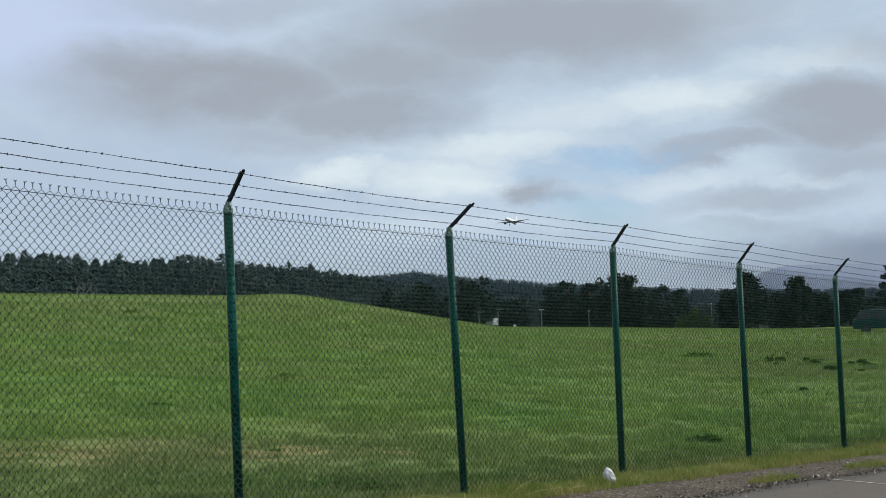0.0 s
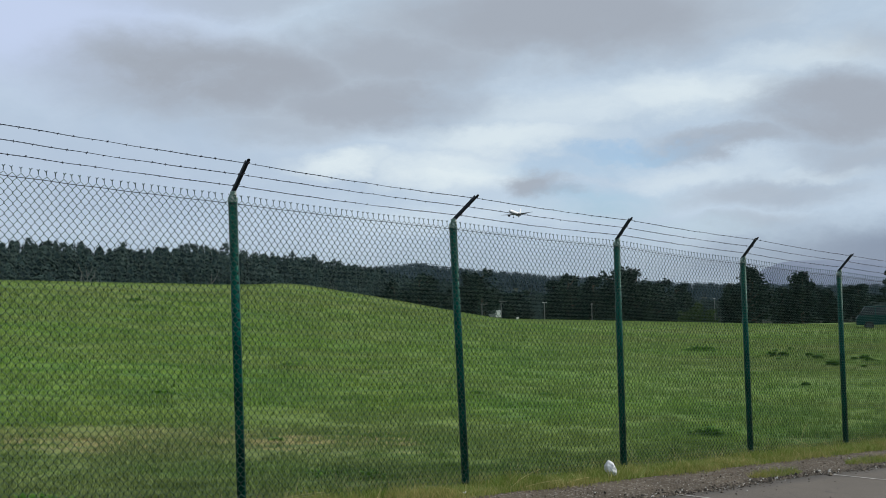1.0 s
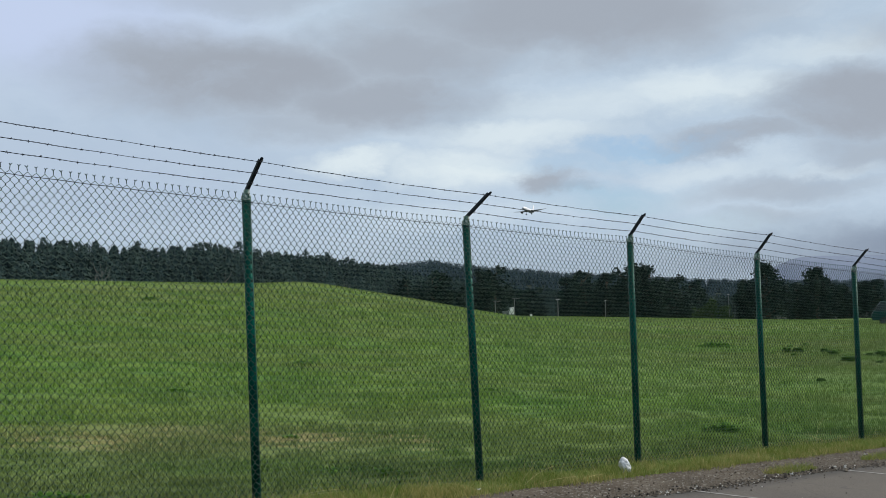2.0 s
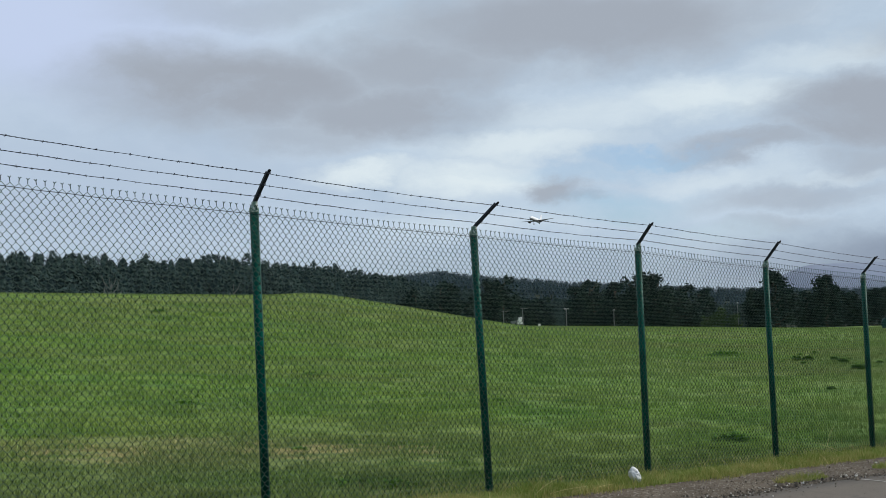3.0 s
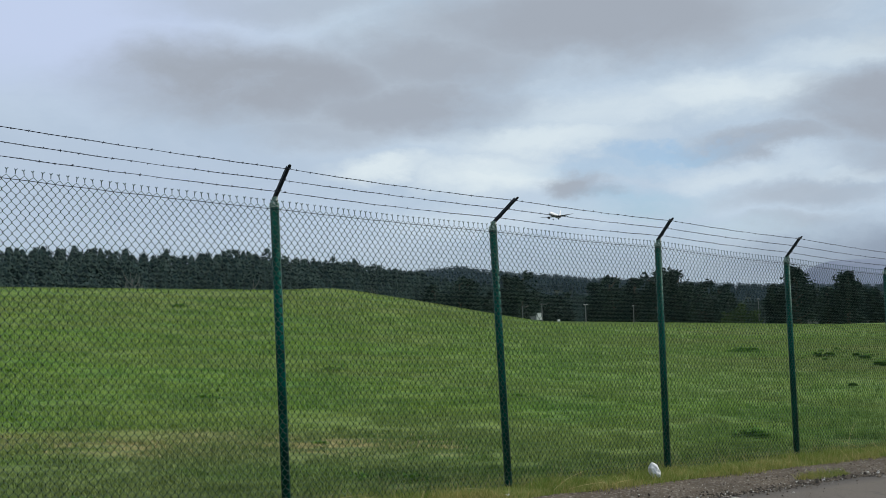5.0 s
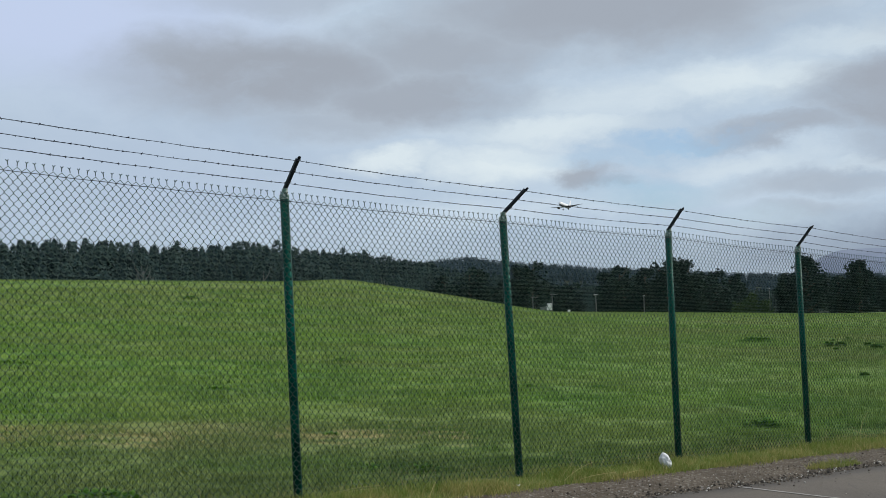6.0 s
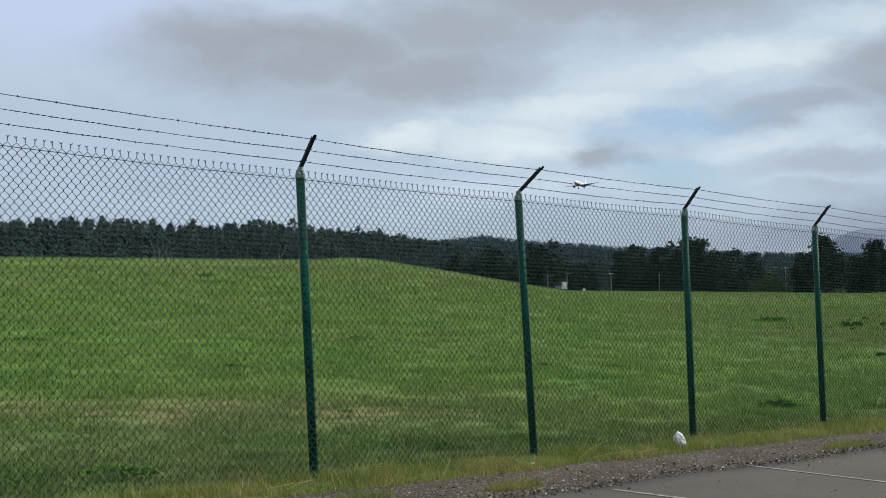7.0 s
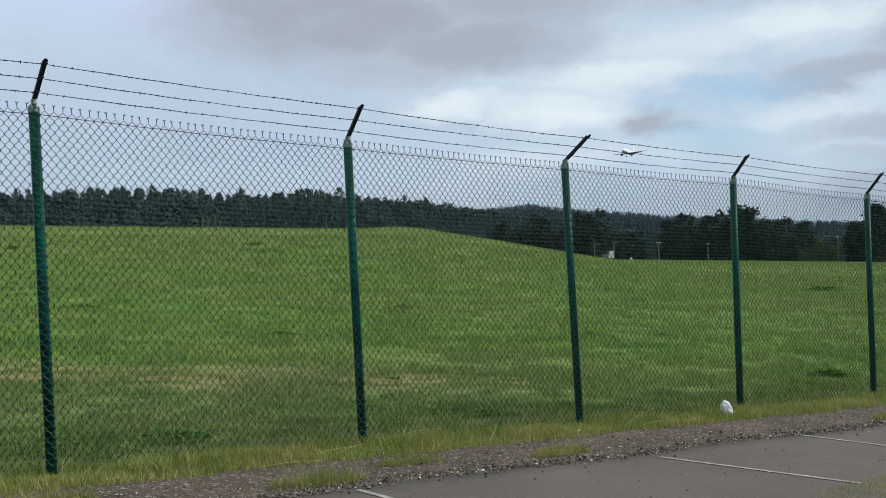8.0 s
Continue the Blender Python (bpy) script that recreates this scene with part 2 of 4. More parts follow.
    dash = T.noise(T.vmath("MULTIPLY", pos, (0.8, 2.0, 0.0)), 1.25, 4.0, 0.7)
    col = T.mix(T.math("MULTIPLY", T.range(dash, 0.60, 0.70), 0.75), col, rgb(0.035, 0.085, 0.014))
    # dry mown strip, parallel to the viewing side of the mound
    y = T.math("ADD", T.n("ShaderNodeSeparateXYZ", {0: pos}).outputs[1], T.math("MULTIPLY", T.math("SUBTRACT", T.noise(flat, 0.35, 4.0, 0.6), 0.5), 1.8))
    x = T.n("ShaderNodeSeparateXYZ", {0: pos}).outputs[0]
    strip = T.math("MULTIPLY", T.range(y, 11.2, 12.6), T.range(y, 15.6, 14.2))
    strip = T.math("MULTIPLY", strip, T.range(x, 1.2, -1.8))
    strip = T.math("MULTIPLY", strip, T.range(T.noise(T.scaled(pos, (0.22, 2.4, 0)), 1.2, 5.0, 0.7), 0.38, 0.60))
    col = T.mix(T.math("MULTIPLY", strip, 0.9), col, rgb(0.310, 0.270, 0.135))
    verge = T.math("MULTIPLY", T.range(n, -0.6, 0.2), T.range(T.noise(pos, 1.6, 4.0, 0.6), 0.22, 0.60))
    col = T.mix(T.math("MULTIPLY", verge, 0.8), col, rgb(0.125, 0.115, 0.045))
    lush = T.math("MULTIPLY", T.range(T.noise(T.scaled(pos, (0.7, 1.2, 0)), 0.55, 4.0, 0.6), 0.56, 0.68), T.range(n, -0.7, -1.4))
    col = T.mix(T.math("MULTIPLY", lush, 0.6), col, rgb(0.066, 0.165, 0.026))
    return T.mix(1.0, col, rgb(0.935, 1.0, 0.88), "MULTIPLY"), fine, pos, n


m_ground, T = material("meadow_soil_and_turf")
col, fine, pos, n_out = grass_tone(T)
col = T.mix(0.15, col, rgb(0.04, 0.055, 0.015))
col = T.mix(T.range(fine, 0.35, 0.7), T.mix(0.2, col, rgb(0.05, 0.07, 0.020)), col)
streak = T.noise(T.scaled(pos, (1.0, 1.0, 0.0)), 2.6, 6.0, 0.7)
col = T.mix(T.range(streak, 0.30, 0.72), T.mix(0.3, col, rgb(0.045, 0.085, 0.014)), T.mix(0.25, col, rgb(0.22, 0.28, 0.07)))
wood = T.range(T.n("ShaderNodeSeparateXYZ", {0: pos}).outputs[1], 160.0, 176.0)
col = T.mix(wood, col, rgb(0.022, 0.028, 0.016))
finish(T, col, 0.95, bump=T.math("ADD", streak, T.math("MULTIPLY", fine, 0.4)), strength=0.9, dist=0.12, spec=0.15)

m_blade, T = material("grass_blades")
col, fine, pos, n_out = grass_tone(T)
isl = T.n("ShaderNodeNewGeometry").outputs["Random Per Island"]
col = T.mix(T.range(isl, 0.0, 1.0, 0.0, 0.55), col, T.mix(0.5, col, rgb(0.27, 0.37, 0.09)))
col = T.mix(T.math("MULTIPLY", T.range(isl, 0.40, 0.0), 0.75), col, rgb(0.022, 0.055, 0.010))
col = T.mix(T.math("MULTIPLY", T.range(isl, 0.80, 0.95), 0.55), col, rgb(0.310, 0.400, 0.115))
finish(T, col, 0.7, spec=0.25, trans=0.30)

m_straw, T = material("dry_straw")
isl = T.n("ShaderNodeNewGeometry").outputs["Random Per Island"]
finish(T, T.mix(isl, rgb(0.42, 0.33, 0.14), rgb(0.60, 0.50, 0.26)), 0.75, spec=0.2, trans=0.2)

m_verge, T = material("verge_grass_blades")
isl = T.n("ShaderNodeNewGeometry").outputs["Random Per Island"]
pos = T.n("ShaderNodeNewGeometry").outputs["Position"]
c1 = T.mix(isl, rgb(0.165, 0.200, 0.042), rgb(0.420, 0.360, 0.140))
c2 = T.mix(isl, rgb(0.095, 0.180, 0.024), rgb(0.270, 0.285, 0.080))
sep = T.n("ShaderNodeSeparateXYZ", {0: T.vmath("SUBTRACT", pos, tuple(P0))}).outputs
n = T.math("ADD", T.math("MULTIPLY", sep[0], OUT.x), T.math("MULTIPLY", sep[1], OUT.y))
yellow = T.math("ADD", T.range(T.noise(pos, 1.3, 4.0, 0.6), 0.35, 0.65), T.range(n, 0.05, 0.55, -0.45, 0.15))
finish(T, T.mix(T.range(yellow, 0.0, 1.0), c2, c1), 0.7, spec=0.2, trans=0.3)

m_weed, T = material("broad_weed_leaves")
isl = T.n("ShaderNodeNewGeometry").outputs["Random Per Island"]
finish(T, T.mix(isl, rgb(0.045, 0.120, 0.014), rgb(0.120, 0.240, 0.035)), 0.8, spec=0.08, trans=0.25)

m_asphalt, T = material("worn_asphalt")
pos = T.n("ShaderNodeNewGeometry").outputs["Position"]
grain = T.noise(pos, 95.0, 3.0, 0.7)
patch = T.noise(pos, 0.8, 5.0, 0.6)
crack = T.n("ShaderNodeTexVoronoi", {"Vector": T.vmath("ADD", pos, T.scaled(T.n("ShaderNodeTexNoise", {"Vector": pos, "Scale": 2.0}).outputs["Color"], (0.5, 0.5, 0.5))), "Scale": 0.45})
crack.feature = "DISTANCE_TO_EDGE"
crack = crack.outputs["Distance"]
col = T.mix(T.range(patch, 0.3, 0.7), rgb(0.067, 0.052, 0.038), rgb(0.099, 0.078, 0.058))
col = T.mix(T.range(grain, 0.25, 0.8), T.mix(0.35, col, rgb(0.03, 0.03, 0.03)), T.mix(0.25, col, rgb(0.30, 0.29, 0.28)))
col = T.mix(T.math("MULTIPLY", T.range(T.noise(pos, 3.0, 4.0, 0.6), 0.62, 0.75), 0.5), col, rgb(0.055, 0.052, 0.05))
col = T.mix(T.math('MULTIPLY', T.range(crack, 0.005, 0.0), 0.5), col, rgb(0.045, 0.042, 0.04))
finish(T, col, 0.9, bump=grain, strength=0.5, dist=0.006, spec=0.3)

m_gravel_bed, T = material("packed_gravel")
pos = T.n("ShaderNodeNewGeometry").outputs["Position"]
vor = T.n("ShaderNodeTexVoronoi", {"Vector": pos, "Scale": 55.0})
col = T.mix(T.range(T.noise(pos, 1.5, 4.0, 0.6), 0.3, 0.7), rgb(0.068, 0.052, 0.035), rgb(0.112, 0.088, 0.062))
col = T.mix(T.math("MULTIPLY", T.range(T.n("ShaderNodeSeparateColor", {0: vor.outputs["Color"]}).outputs[0], 0.80, 0.98), 0.7), col, rgb(0.34, 0.32, 0.29))
col = T.mix(T.range(T.noise(pos, 70.0, 3.0, 0.6), 0.55, 0.3), col, rgb(0.045, 0.040, 0.036))
finish(T, col, 0.95, bump=vor.outputs["Distance"], strength=0.7, dist=0.012, spec=0.2)

m_stone, T = material("loose_stones")
isl = T.n("ShaderNodeNewGeometry").outputs["Random Per Island"]
col = T.mix(T.range(isl, 0.0, 0.85), rgb(0.022, 0.018, 0.014), rgb(0.170, 0.138, 0.104))
col = T.mix(T.range(isl, 0.93, 0.97), col, rgb(0.52, 0.50, 0.46))
finish(T, col, 0.85, spec=0.3)

m_line, T = material("worn_white_road_paint")
pos = T.n("ShaderNodeNewGeometry").outputs["Position"]
wear = T.range(T.math("ADD", T.noise(pos, 14.0, 5.0, 0.7), T.math("MULTIPLY", T.noise(pos, 1.2, 3.0), 0.35)), 0.58, 0.90)
finish(T, T.mix(wear, rgb(0.22, 0.21, 0.195), rgb(0.48, 0.46, 0.43)), 0.9, spec=0.1)

m_post, T = material("green_vinyl_coated_steel")
obj = T.n("ShaderNodeTexCoord").outputs["Object"]
rnd = T.n("ShaderNodeObjectInfo").outputs["Random"]
col = T.mix(T.range(T.noise(T.scaled(obj, (1, 1, 0.25)), 14.0, 5.0, 0.65), 0.35, 0.7), rgb(0.001, 0.020, 0.017), rgb(0.003, 0.090, 0.064))
col = T.mix(T.math("MULTIPLY", rnd, 0.30), col, rgb(0.001, 0.022, 0.020))
faded = T.math("MULTIPLY", T.range(T.n("ShaderNodeSeparateXYZ", {0: obj}).outputs[2], 1.2, 2.4), T.range(T.noise(T.scaled(obj, (1, 1, 0.12)), 9.0, 4.0, 0.6), 0.35, 0.65, 0.25, 1.0))
col = T.mix(T.math("MULTIPLY", faded, 0.18), col, rgb(0.040, 0.080, 0.065))
chips = T.range(T.noise(T.scaled(obj, (1, 1, 0.35)), 26.0, 4.0, 0.7), 0.66, 0.72)
col = T.mix(T.math("MULTIPLY", chips, 0.25), col, rgb(0.06, 0.12, 0.10))
finish(T, col, 0.46, bump=T.noise(obj, 60.0, 3.0), strength=0.08, dist=0.002, spec=0.14, tint=rgb(0.06, 1.0, 0.75))

m_wire, T = material("weathered_green_wire")
pos = T.n("ShaderNodeNewGeometry").outputs["Position"]
col = T.mix(T.range(T.noise(pos, 7.0, 4.0, 0.7), 0.35, 0.65), rgb(0.030, 0.060, 0.050), rgb(0.064, 0.106, 0.086))
finish(T, col, 0.6, spec=0.12)

# darker copy of the wire: paints the shade where wires hook together
m_knot, T = material("shaded_wire_bends")
pos = T.n("ShaderNodeNewGeometry").outputs["Position"]
finish(T, T.mix(T.noise(pos, 9.0, 4.0, 0.7), rgb(0.006, 0.014, 0.012), rgb(0.030, 0.038, 0.026)), 0.7, spec=0.1)

m_barb, T = material("weathered_barbed_wire")
pos = T.n("ShaderNodeNewGeometry").outputs["Position"]
finish(T, T.mix(T.noise(pos, 12.0, 4.0, 0.7), rgb(0.006, 0.009, 0.018), rgb(0.017, 0.021, 0.034)), 0.55, spec=0.15)

m_arm, T = material("dark_painted_steel_arm")
obj = T.n("ShaderNodeTexCoord").outputs["Object"]
finish(T, T.mix(T.noise(obj, 20.0, 5.0, 0.7), rgb(0.007, 0.011, 0.018), rgb(0.026, 0.032, 0.042)), 0.5, spec=0.2)

m_cap, T = material("weathered_zinc_cap")
obj = T.n("ShaderNodeTexCoord").outputs["Object"]
finish(T, T.mix(T.range(T.noise(obj, 30.0, 5.0, 0.7), 0.4, 0.65), rgb(0.06, 0.15, 0.115), rgb(0.52, 0.55, 0.51)), 0.5, metal=0.3)

m_bag, T = material("thin_white_plastic")
obj = T.n("ShaderNodeTexCoord").outputs["Object"]
finish(T, T.mix(T.noise(obj, 9.0, 4.0), rgb(0.62, 0.63, 0.65), rgb(0.82, 0.83, 0.84)), 0.4, bump=T.noise(obj, 24.0, 4.0, 0.6, 0.6), strength=0.6, dist=0.02, trans=0.25)


def leaf_material(name, a, b, c, scale=0.06, deep=0.62):
    m, T = material(name)
    isl = T.n("ShaderNodeNewGeometry").outputs["Random Per Island"]
    pos = T.n("ShaderNodeNewGeometry").outputs["Position"]
    col = T.mix(isl, rgb(*a), rgb(*b))
    col = T.mix(T.range(T.noise(T.scaled(pos, (1.0, 1.0, 0.35)), scale, 4.0, 0.6), 0.45, 0.65), col, T.mix(0.55, col, rgb(*c)))
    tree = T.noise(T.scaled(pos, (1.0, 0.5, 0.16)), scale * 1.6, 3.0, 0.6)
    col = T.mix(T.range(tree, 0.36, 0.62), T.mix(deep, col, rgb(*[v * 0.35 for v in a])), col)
    finish(T, col, 0.75, spec=0.1, trans=0.15)
    return m


# a little blue distance haze is mixed into these woodland needle colours
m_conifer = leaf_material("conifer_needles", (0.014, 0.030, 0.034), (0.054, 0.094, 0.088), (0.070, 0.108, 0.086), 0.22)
# distance haze painted into these needles: bluer and flatter in tone
m_far_wood = leaf_material("hazed_conifer_needles", (0.036, 0.062, 0.080), (0.050, 0.084, 0.104), (0.052, 0.086, 0.106), 0.02, 0.3)
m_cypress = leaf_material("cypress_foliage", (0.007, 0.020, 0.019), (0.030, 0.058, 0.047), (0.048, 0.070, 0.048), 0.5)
m_shrub = leaf_material("light_shrub_leaves", (0.040, 0.075, 0.022), (0.090, 0.140, 0.045), (0.09, 0.12, 0.05))

m_bark, T = material("rough_bark")
obj = T.n("ShaderNodeTexCoord").outputs["Object"]
bk = T.noise(T.scaled(obj, (1, 1, 0.2)), 8.0, 5.0, 0.65)
finish(T, T.mix(bk, rgb(0.035, 0.026, 0.020), rgb(0.12, 0.095, 0.075)), 0.9, bump=bk, strength=0.6, dist=0.05)


def plain(name, c, rough=0.5, metal=0.0, spread=0.15, scale=3.0):
    m, T = material(name)
    obj = T.n("ShaderNodeTexCoord").outputs["Object"]
    f = T.noise(obj, scale, 5.0, 0.6)
    finish(T, T.mix(f, rgb(*[v * (1 - spread) for v in c]), rgb(*[min(1, v * (1 + spread)) for v in c])), rough, metal)
    return m


m_white = plain("white_aircraft_paint", (0.80, 0.81, 0.82), 0.35)
m_grey_paint = plain("grey_aircraft_paint", (0.22, 0.24, 0.27), 0.4)
m_dark_paint = plain("dark_engine_metal", (0.05, 0.055, 0.06), 0.4, 0.3)
# hill colour stands in for haze: woods painted blue-grey, close to the sky
m_hill = plain("hazed_wooded_hill", (0.150, 0.186, 0.262), 0.95, 0.0, 0.2, 0.01)
m_pale_bark = plain("pale_grey_bark", (0.17, 0.17, 0.15), 0.9)
m_hut = plain("white_painted_metal", (0.74, 0.74, 0.72), 0.5)
m_head = plain("pale_grey_lamp_shell", (0.46, 0.47, 0.47), 0.5)
m_pole = plain("galvanised_pole", (0.17, 0.18, 0.18), 0.5, 0.4)
m_car, T = material("dark_green_car_paint")
finish(T, T.mix(T.noise(T.n("ShaderNodeTexCoord").outputs["Object"], 3.0, 5.0, 0.6), rgb(0.003, 0.038, 0.036), rgb(0.006, 0.056, 0.052)), 0.5, spec=0.12)
m_tyre = plain("black_rubber", (0.02, 0.02, 0.02), 0.85)
m_glass, T = material("car_window_glass")
finish(T, rgb(0.02, 0.03, 0.03), 0.12, spec=0.4)

# ================= ground =================
def ground_sheet():
    xs = np.concatenate([-np.geomspace(3000, 64, 26), np.linspace(-60, -16, 45), np.linspace(-15, 25, 134), np.linspace(26, 90, 52), np.geomspace(95, 3000, 26)])
    ys = np.concatenate([-np.geomspace(3000, 22, 22), np.linspace(-20, 3, 24), np.linspace(3.3, 30, 90), np.linspace(31, 180, 100), np.geomspace(185, 4200, 44)])
    gx, gy = np.meshgrid(xs, ys)
    gz = terrain(gx, gy)
    s, n = plan_sn(gx, gy)
    lump = np.array([noise.noise((a * 0.45, b * 0.45, 0)) + 0.5 * noise.noise((a * 1.3, b * 1.3, 3)) for a, b in zip(gx.ravel(), gy.ravel())]).reshape(gx.shape)
    gz = gz + 0.045 * lump * smooth(0.3, 3.0, -n) * (1 - smooth(60, 200, np.hypot(gx, gy)))
    gz = gz - 0.12 * smooth(0.40, 0.82, n)
    k = len(xs)
    i = (np.arange(len(ys) - 1)[:, None] * k + np.arange(k - 1)[None]).ravel()
    faces = np.stack([i, i + 1, i + k + 1, i + k], axis=1)
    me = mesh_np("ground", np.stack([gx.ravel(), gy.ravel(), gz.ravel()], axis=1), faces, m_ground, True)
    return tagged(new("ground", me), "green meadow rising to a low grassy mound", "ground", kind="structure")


ground_sheet()


def sheet(name, s0, s1, n_in, n_out, step, mat, lift, label, category, wander=0.0, seed=0.0):
    """A thin slab that follows the ground, with an uneven edge on the fence side."""
    ss = np.arange(s0, s1 + step, step)
    cols = 14
    verts = []
    for s in ss:
        edge = n_in + wander * (noise.noise((s * 0.9, seed, 0)) + 0.5 * noise.noise((s * 3.1, seed, 5)))
        for j in range(cols):
            n = edge + (n_out - edge) * (j / (cols - 1)) ** 1.5
            p = P0 + ALONG * s + OUT * n
            verts.append((p.x, p.y, SLOPE * float(np.clip(s, -14, 22)) + lift))
    i = (np.arange(len(ss) - 1)[:, None] * cols + np.arange(cols - 1)[None]).ravel()
    top = np.stack([i, i + cols, i + cols + 1, i + 1], axis=1)
    verts = np.array(verts)
    low = verts.copy()
    low[:, 2] -= 0.12
    e = np.arange(len(ss) - 1) * cols
    off = len(verts)
    side = np.stack([e, e + off, e + cols + off, e + cols], axis=1)
    me = mesh_np(name, np.concatenate([verts, low]), np.concatenate([top, side]), mat, True)
    return tagged(new(name, me), label, category, kind="structure")


sheet("gravel_shoulder", -14, 22, 0.58, 2.2, 0.08, m_gravel_bed, -0.012, "packed brown-grey gravel shoulder beside the fence", "gravel", 0.10, 1.0)
sheet("road", -14, 22, 1.60, 16.0, 0.12, m_asphalt, 0.012, "worn grey asphalt of a car park", "road", 0.05, 4.0)


def stall_line(s0, n0, s1, n1, width=0.048):
    """A painted line, laid a few millimetres over the asphalt."""
    a, b = P0 + ALONG * s0 + OUT * n0, P0 + ALONG * s1 + OUT * n1
    side = (b - a).cross(Vector((0, 0, 1))).normalized() * width / 2
    rows = 24
    verts = []
    for i in range(rows + 1):
        k = i / rows
        p = a.lerp(b, k)
        for q in (p - side * (1 + 0.12 * noise.noise((i * 1.7, s0, 0))), p + side * (1 + 0.12 * noise.noise((i * 1.9, s0, 4)))):
            s, n = plan_sn(q.x, q.y)
            verts.append((q.x, q.y, SLOPE * s + 0.0165))
    faces = [(2 * i, 2 * i + 2, 2 * i + 3, 2 * i + 1) for i in range(rows)]
    return tagged(new("parking_line", mesh_np("parking_line", verts, faces, m_line)), "worn white painted parking line on asphalt", "road marking", "parking lines", "structure")


stall_line(1.42, 1.70, 1.95, 5.2)
stall_line(4.04, 1.82, 4.48, 3.24)
stall_line(6.02, 1.62, 6.62, 5.0)
stall_line(8.70, 1.62, 9.2, 5.0)

# ================= fence =================
fence = tagged(empty("chain_link_fence", Matrix.Translation(P0) @ pose(0, 0, 0, 0, 0, math.degrees(THETA))), "green chain-link airfield fence topped with three barbed wires", "fence")
# local axes: x along, y away from the car park, z up
POSTS = [  # base x, base z, top x, top z, arm tip x, arm tip z
    (-4.90, 0.24, -4.94, 2.74, -4.93, 3.00),
    (-2.46, 0.10, -2.50, 2.62, -2.48, 2.88),
    (-0.025, -0.05, -0.070, 2.504, -0.045, 2.773),
    (2.455, -0.13, 2.396, 2.340, 2.393, 2.604),
    (4.884, -0.27, 4.784, 2.210, 4.881, 2.456),
    (7.265, -0.39, 7.251, 2.090, 7.198, 2.333),
    (9.815, -0.54, 9.789, 1.922, 9.733, 2.183),
    (12.29, -0.70, 12.282, 1.766, 12.206, 2.014),
    (14.69, -0.84, 14.72, 1.63, 14.66, 1.88),
    (17.12, -0.98, 17.14, 1.49, 17.10, 1.74),
]
R_POST = 0.0365
bm = bmesh.new()
tube(bm, (0, 0, -0.25), (0, 0, FENCE_H - 0.03), R_POST, sides=20)
post_mesh = bm_mesh("line_post", bm, m_post, True)
bm = bmesh.new()
tube(bm, (0, 0, -0.035), (0, 0, 0.0), R_POST + 0.004, sides=20)
tube(bm, (0, 0, 0.0), (0, 0, 0.018), R_POST + 0.004, R_POST * 0.55, sides=20)
box(bm, 0, -0.012, 0.03, 0.034, 0.05, 0.045, 0.006)
cap_mesh = bm_mesh("post_cap", bm, m_cap)
ARM_OUT = 0.269


def arm_mesh(dx, dz):
    """A pressed-steel arm: a shallow channel with a rounded end, from the cap out over the car park."""
    bm = bmesh.new()
    tip = Vector((dx, -ARM_OUT, dz))
    length = tip.length - 0.012
    box(bm, 0, 0, length / 2, 0.030, 0.006, length, 0.002)
    for sx in (-0.0125, 0.0125):
        box(bm, sx, 0.010, length / 2 - 0.01, 0.005, 0.024, length - 0.02, 0.0015)
    tube(bm, (0, -0.003, length - 0.003), (0, 0.003, length - 0.003), 0.015, sides=14)
    for k in (0.32, 0.63, 0.94):
        tube(bm, (-0.019, -0.004, length * k), (0.019, -0.004, length * k), 0.005, sides=8)
    z = tip.normalized()
    x = Vector((1, 0, 0)) - z * z.x
    x.normalize()
    y = z.cross(x)
    m = Matrix((x, y, z)).transposed().to_4x4()
    bmesh.ops.transform(bm, matrix=m, verts=bm.verts)
    return bm_mesh("barb_arm", bm, m_arm)


tips, caps = [], []
for bx, bz, tx, tz, ax, az in POSTS:
    base, top = Vector((bx, 0, bz)), Vector((tx, 0, tz))
    axis = (top - base).normalized()
    turn = Vector((0, 0, 1)).rotation_difference(axis).to_matrix().to_4x4()
    p = part("line_post", post_mesh, fence, "round green vinyl-coated steel post", Matrix.Translation(top - axis * (FENCE_H - 0.03)) @ turn)
    part("post_cap", cap_mesh, p, "weathered pale metal cap", Matrix.Translation((0, 0, FENCE_H - 0.03)))
    part("barb_arm", arm_mesh(ax - tx, az - tz), p, "slanted dark steel arm", Matrix.Translation((0, 0, FENCE_H - 0.01)) @ turn.inverted())
    caps.append(top)
    tips.append((top, Vector((ax - tx, -ARM_OUT, az - tz))))

# woven mesh, one panel a bay
COLS, ROWH = 82, 0.0372


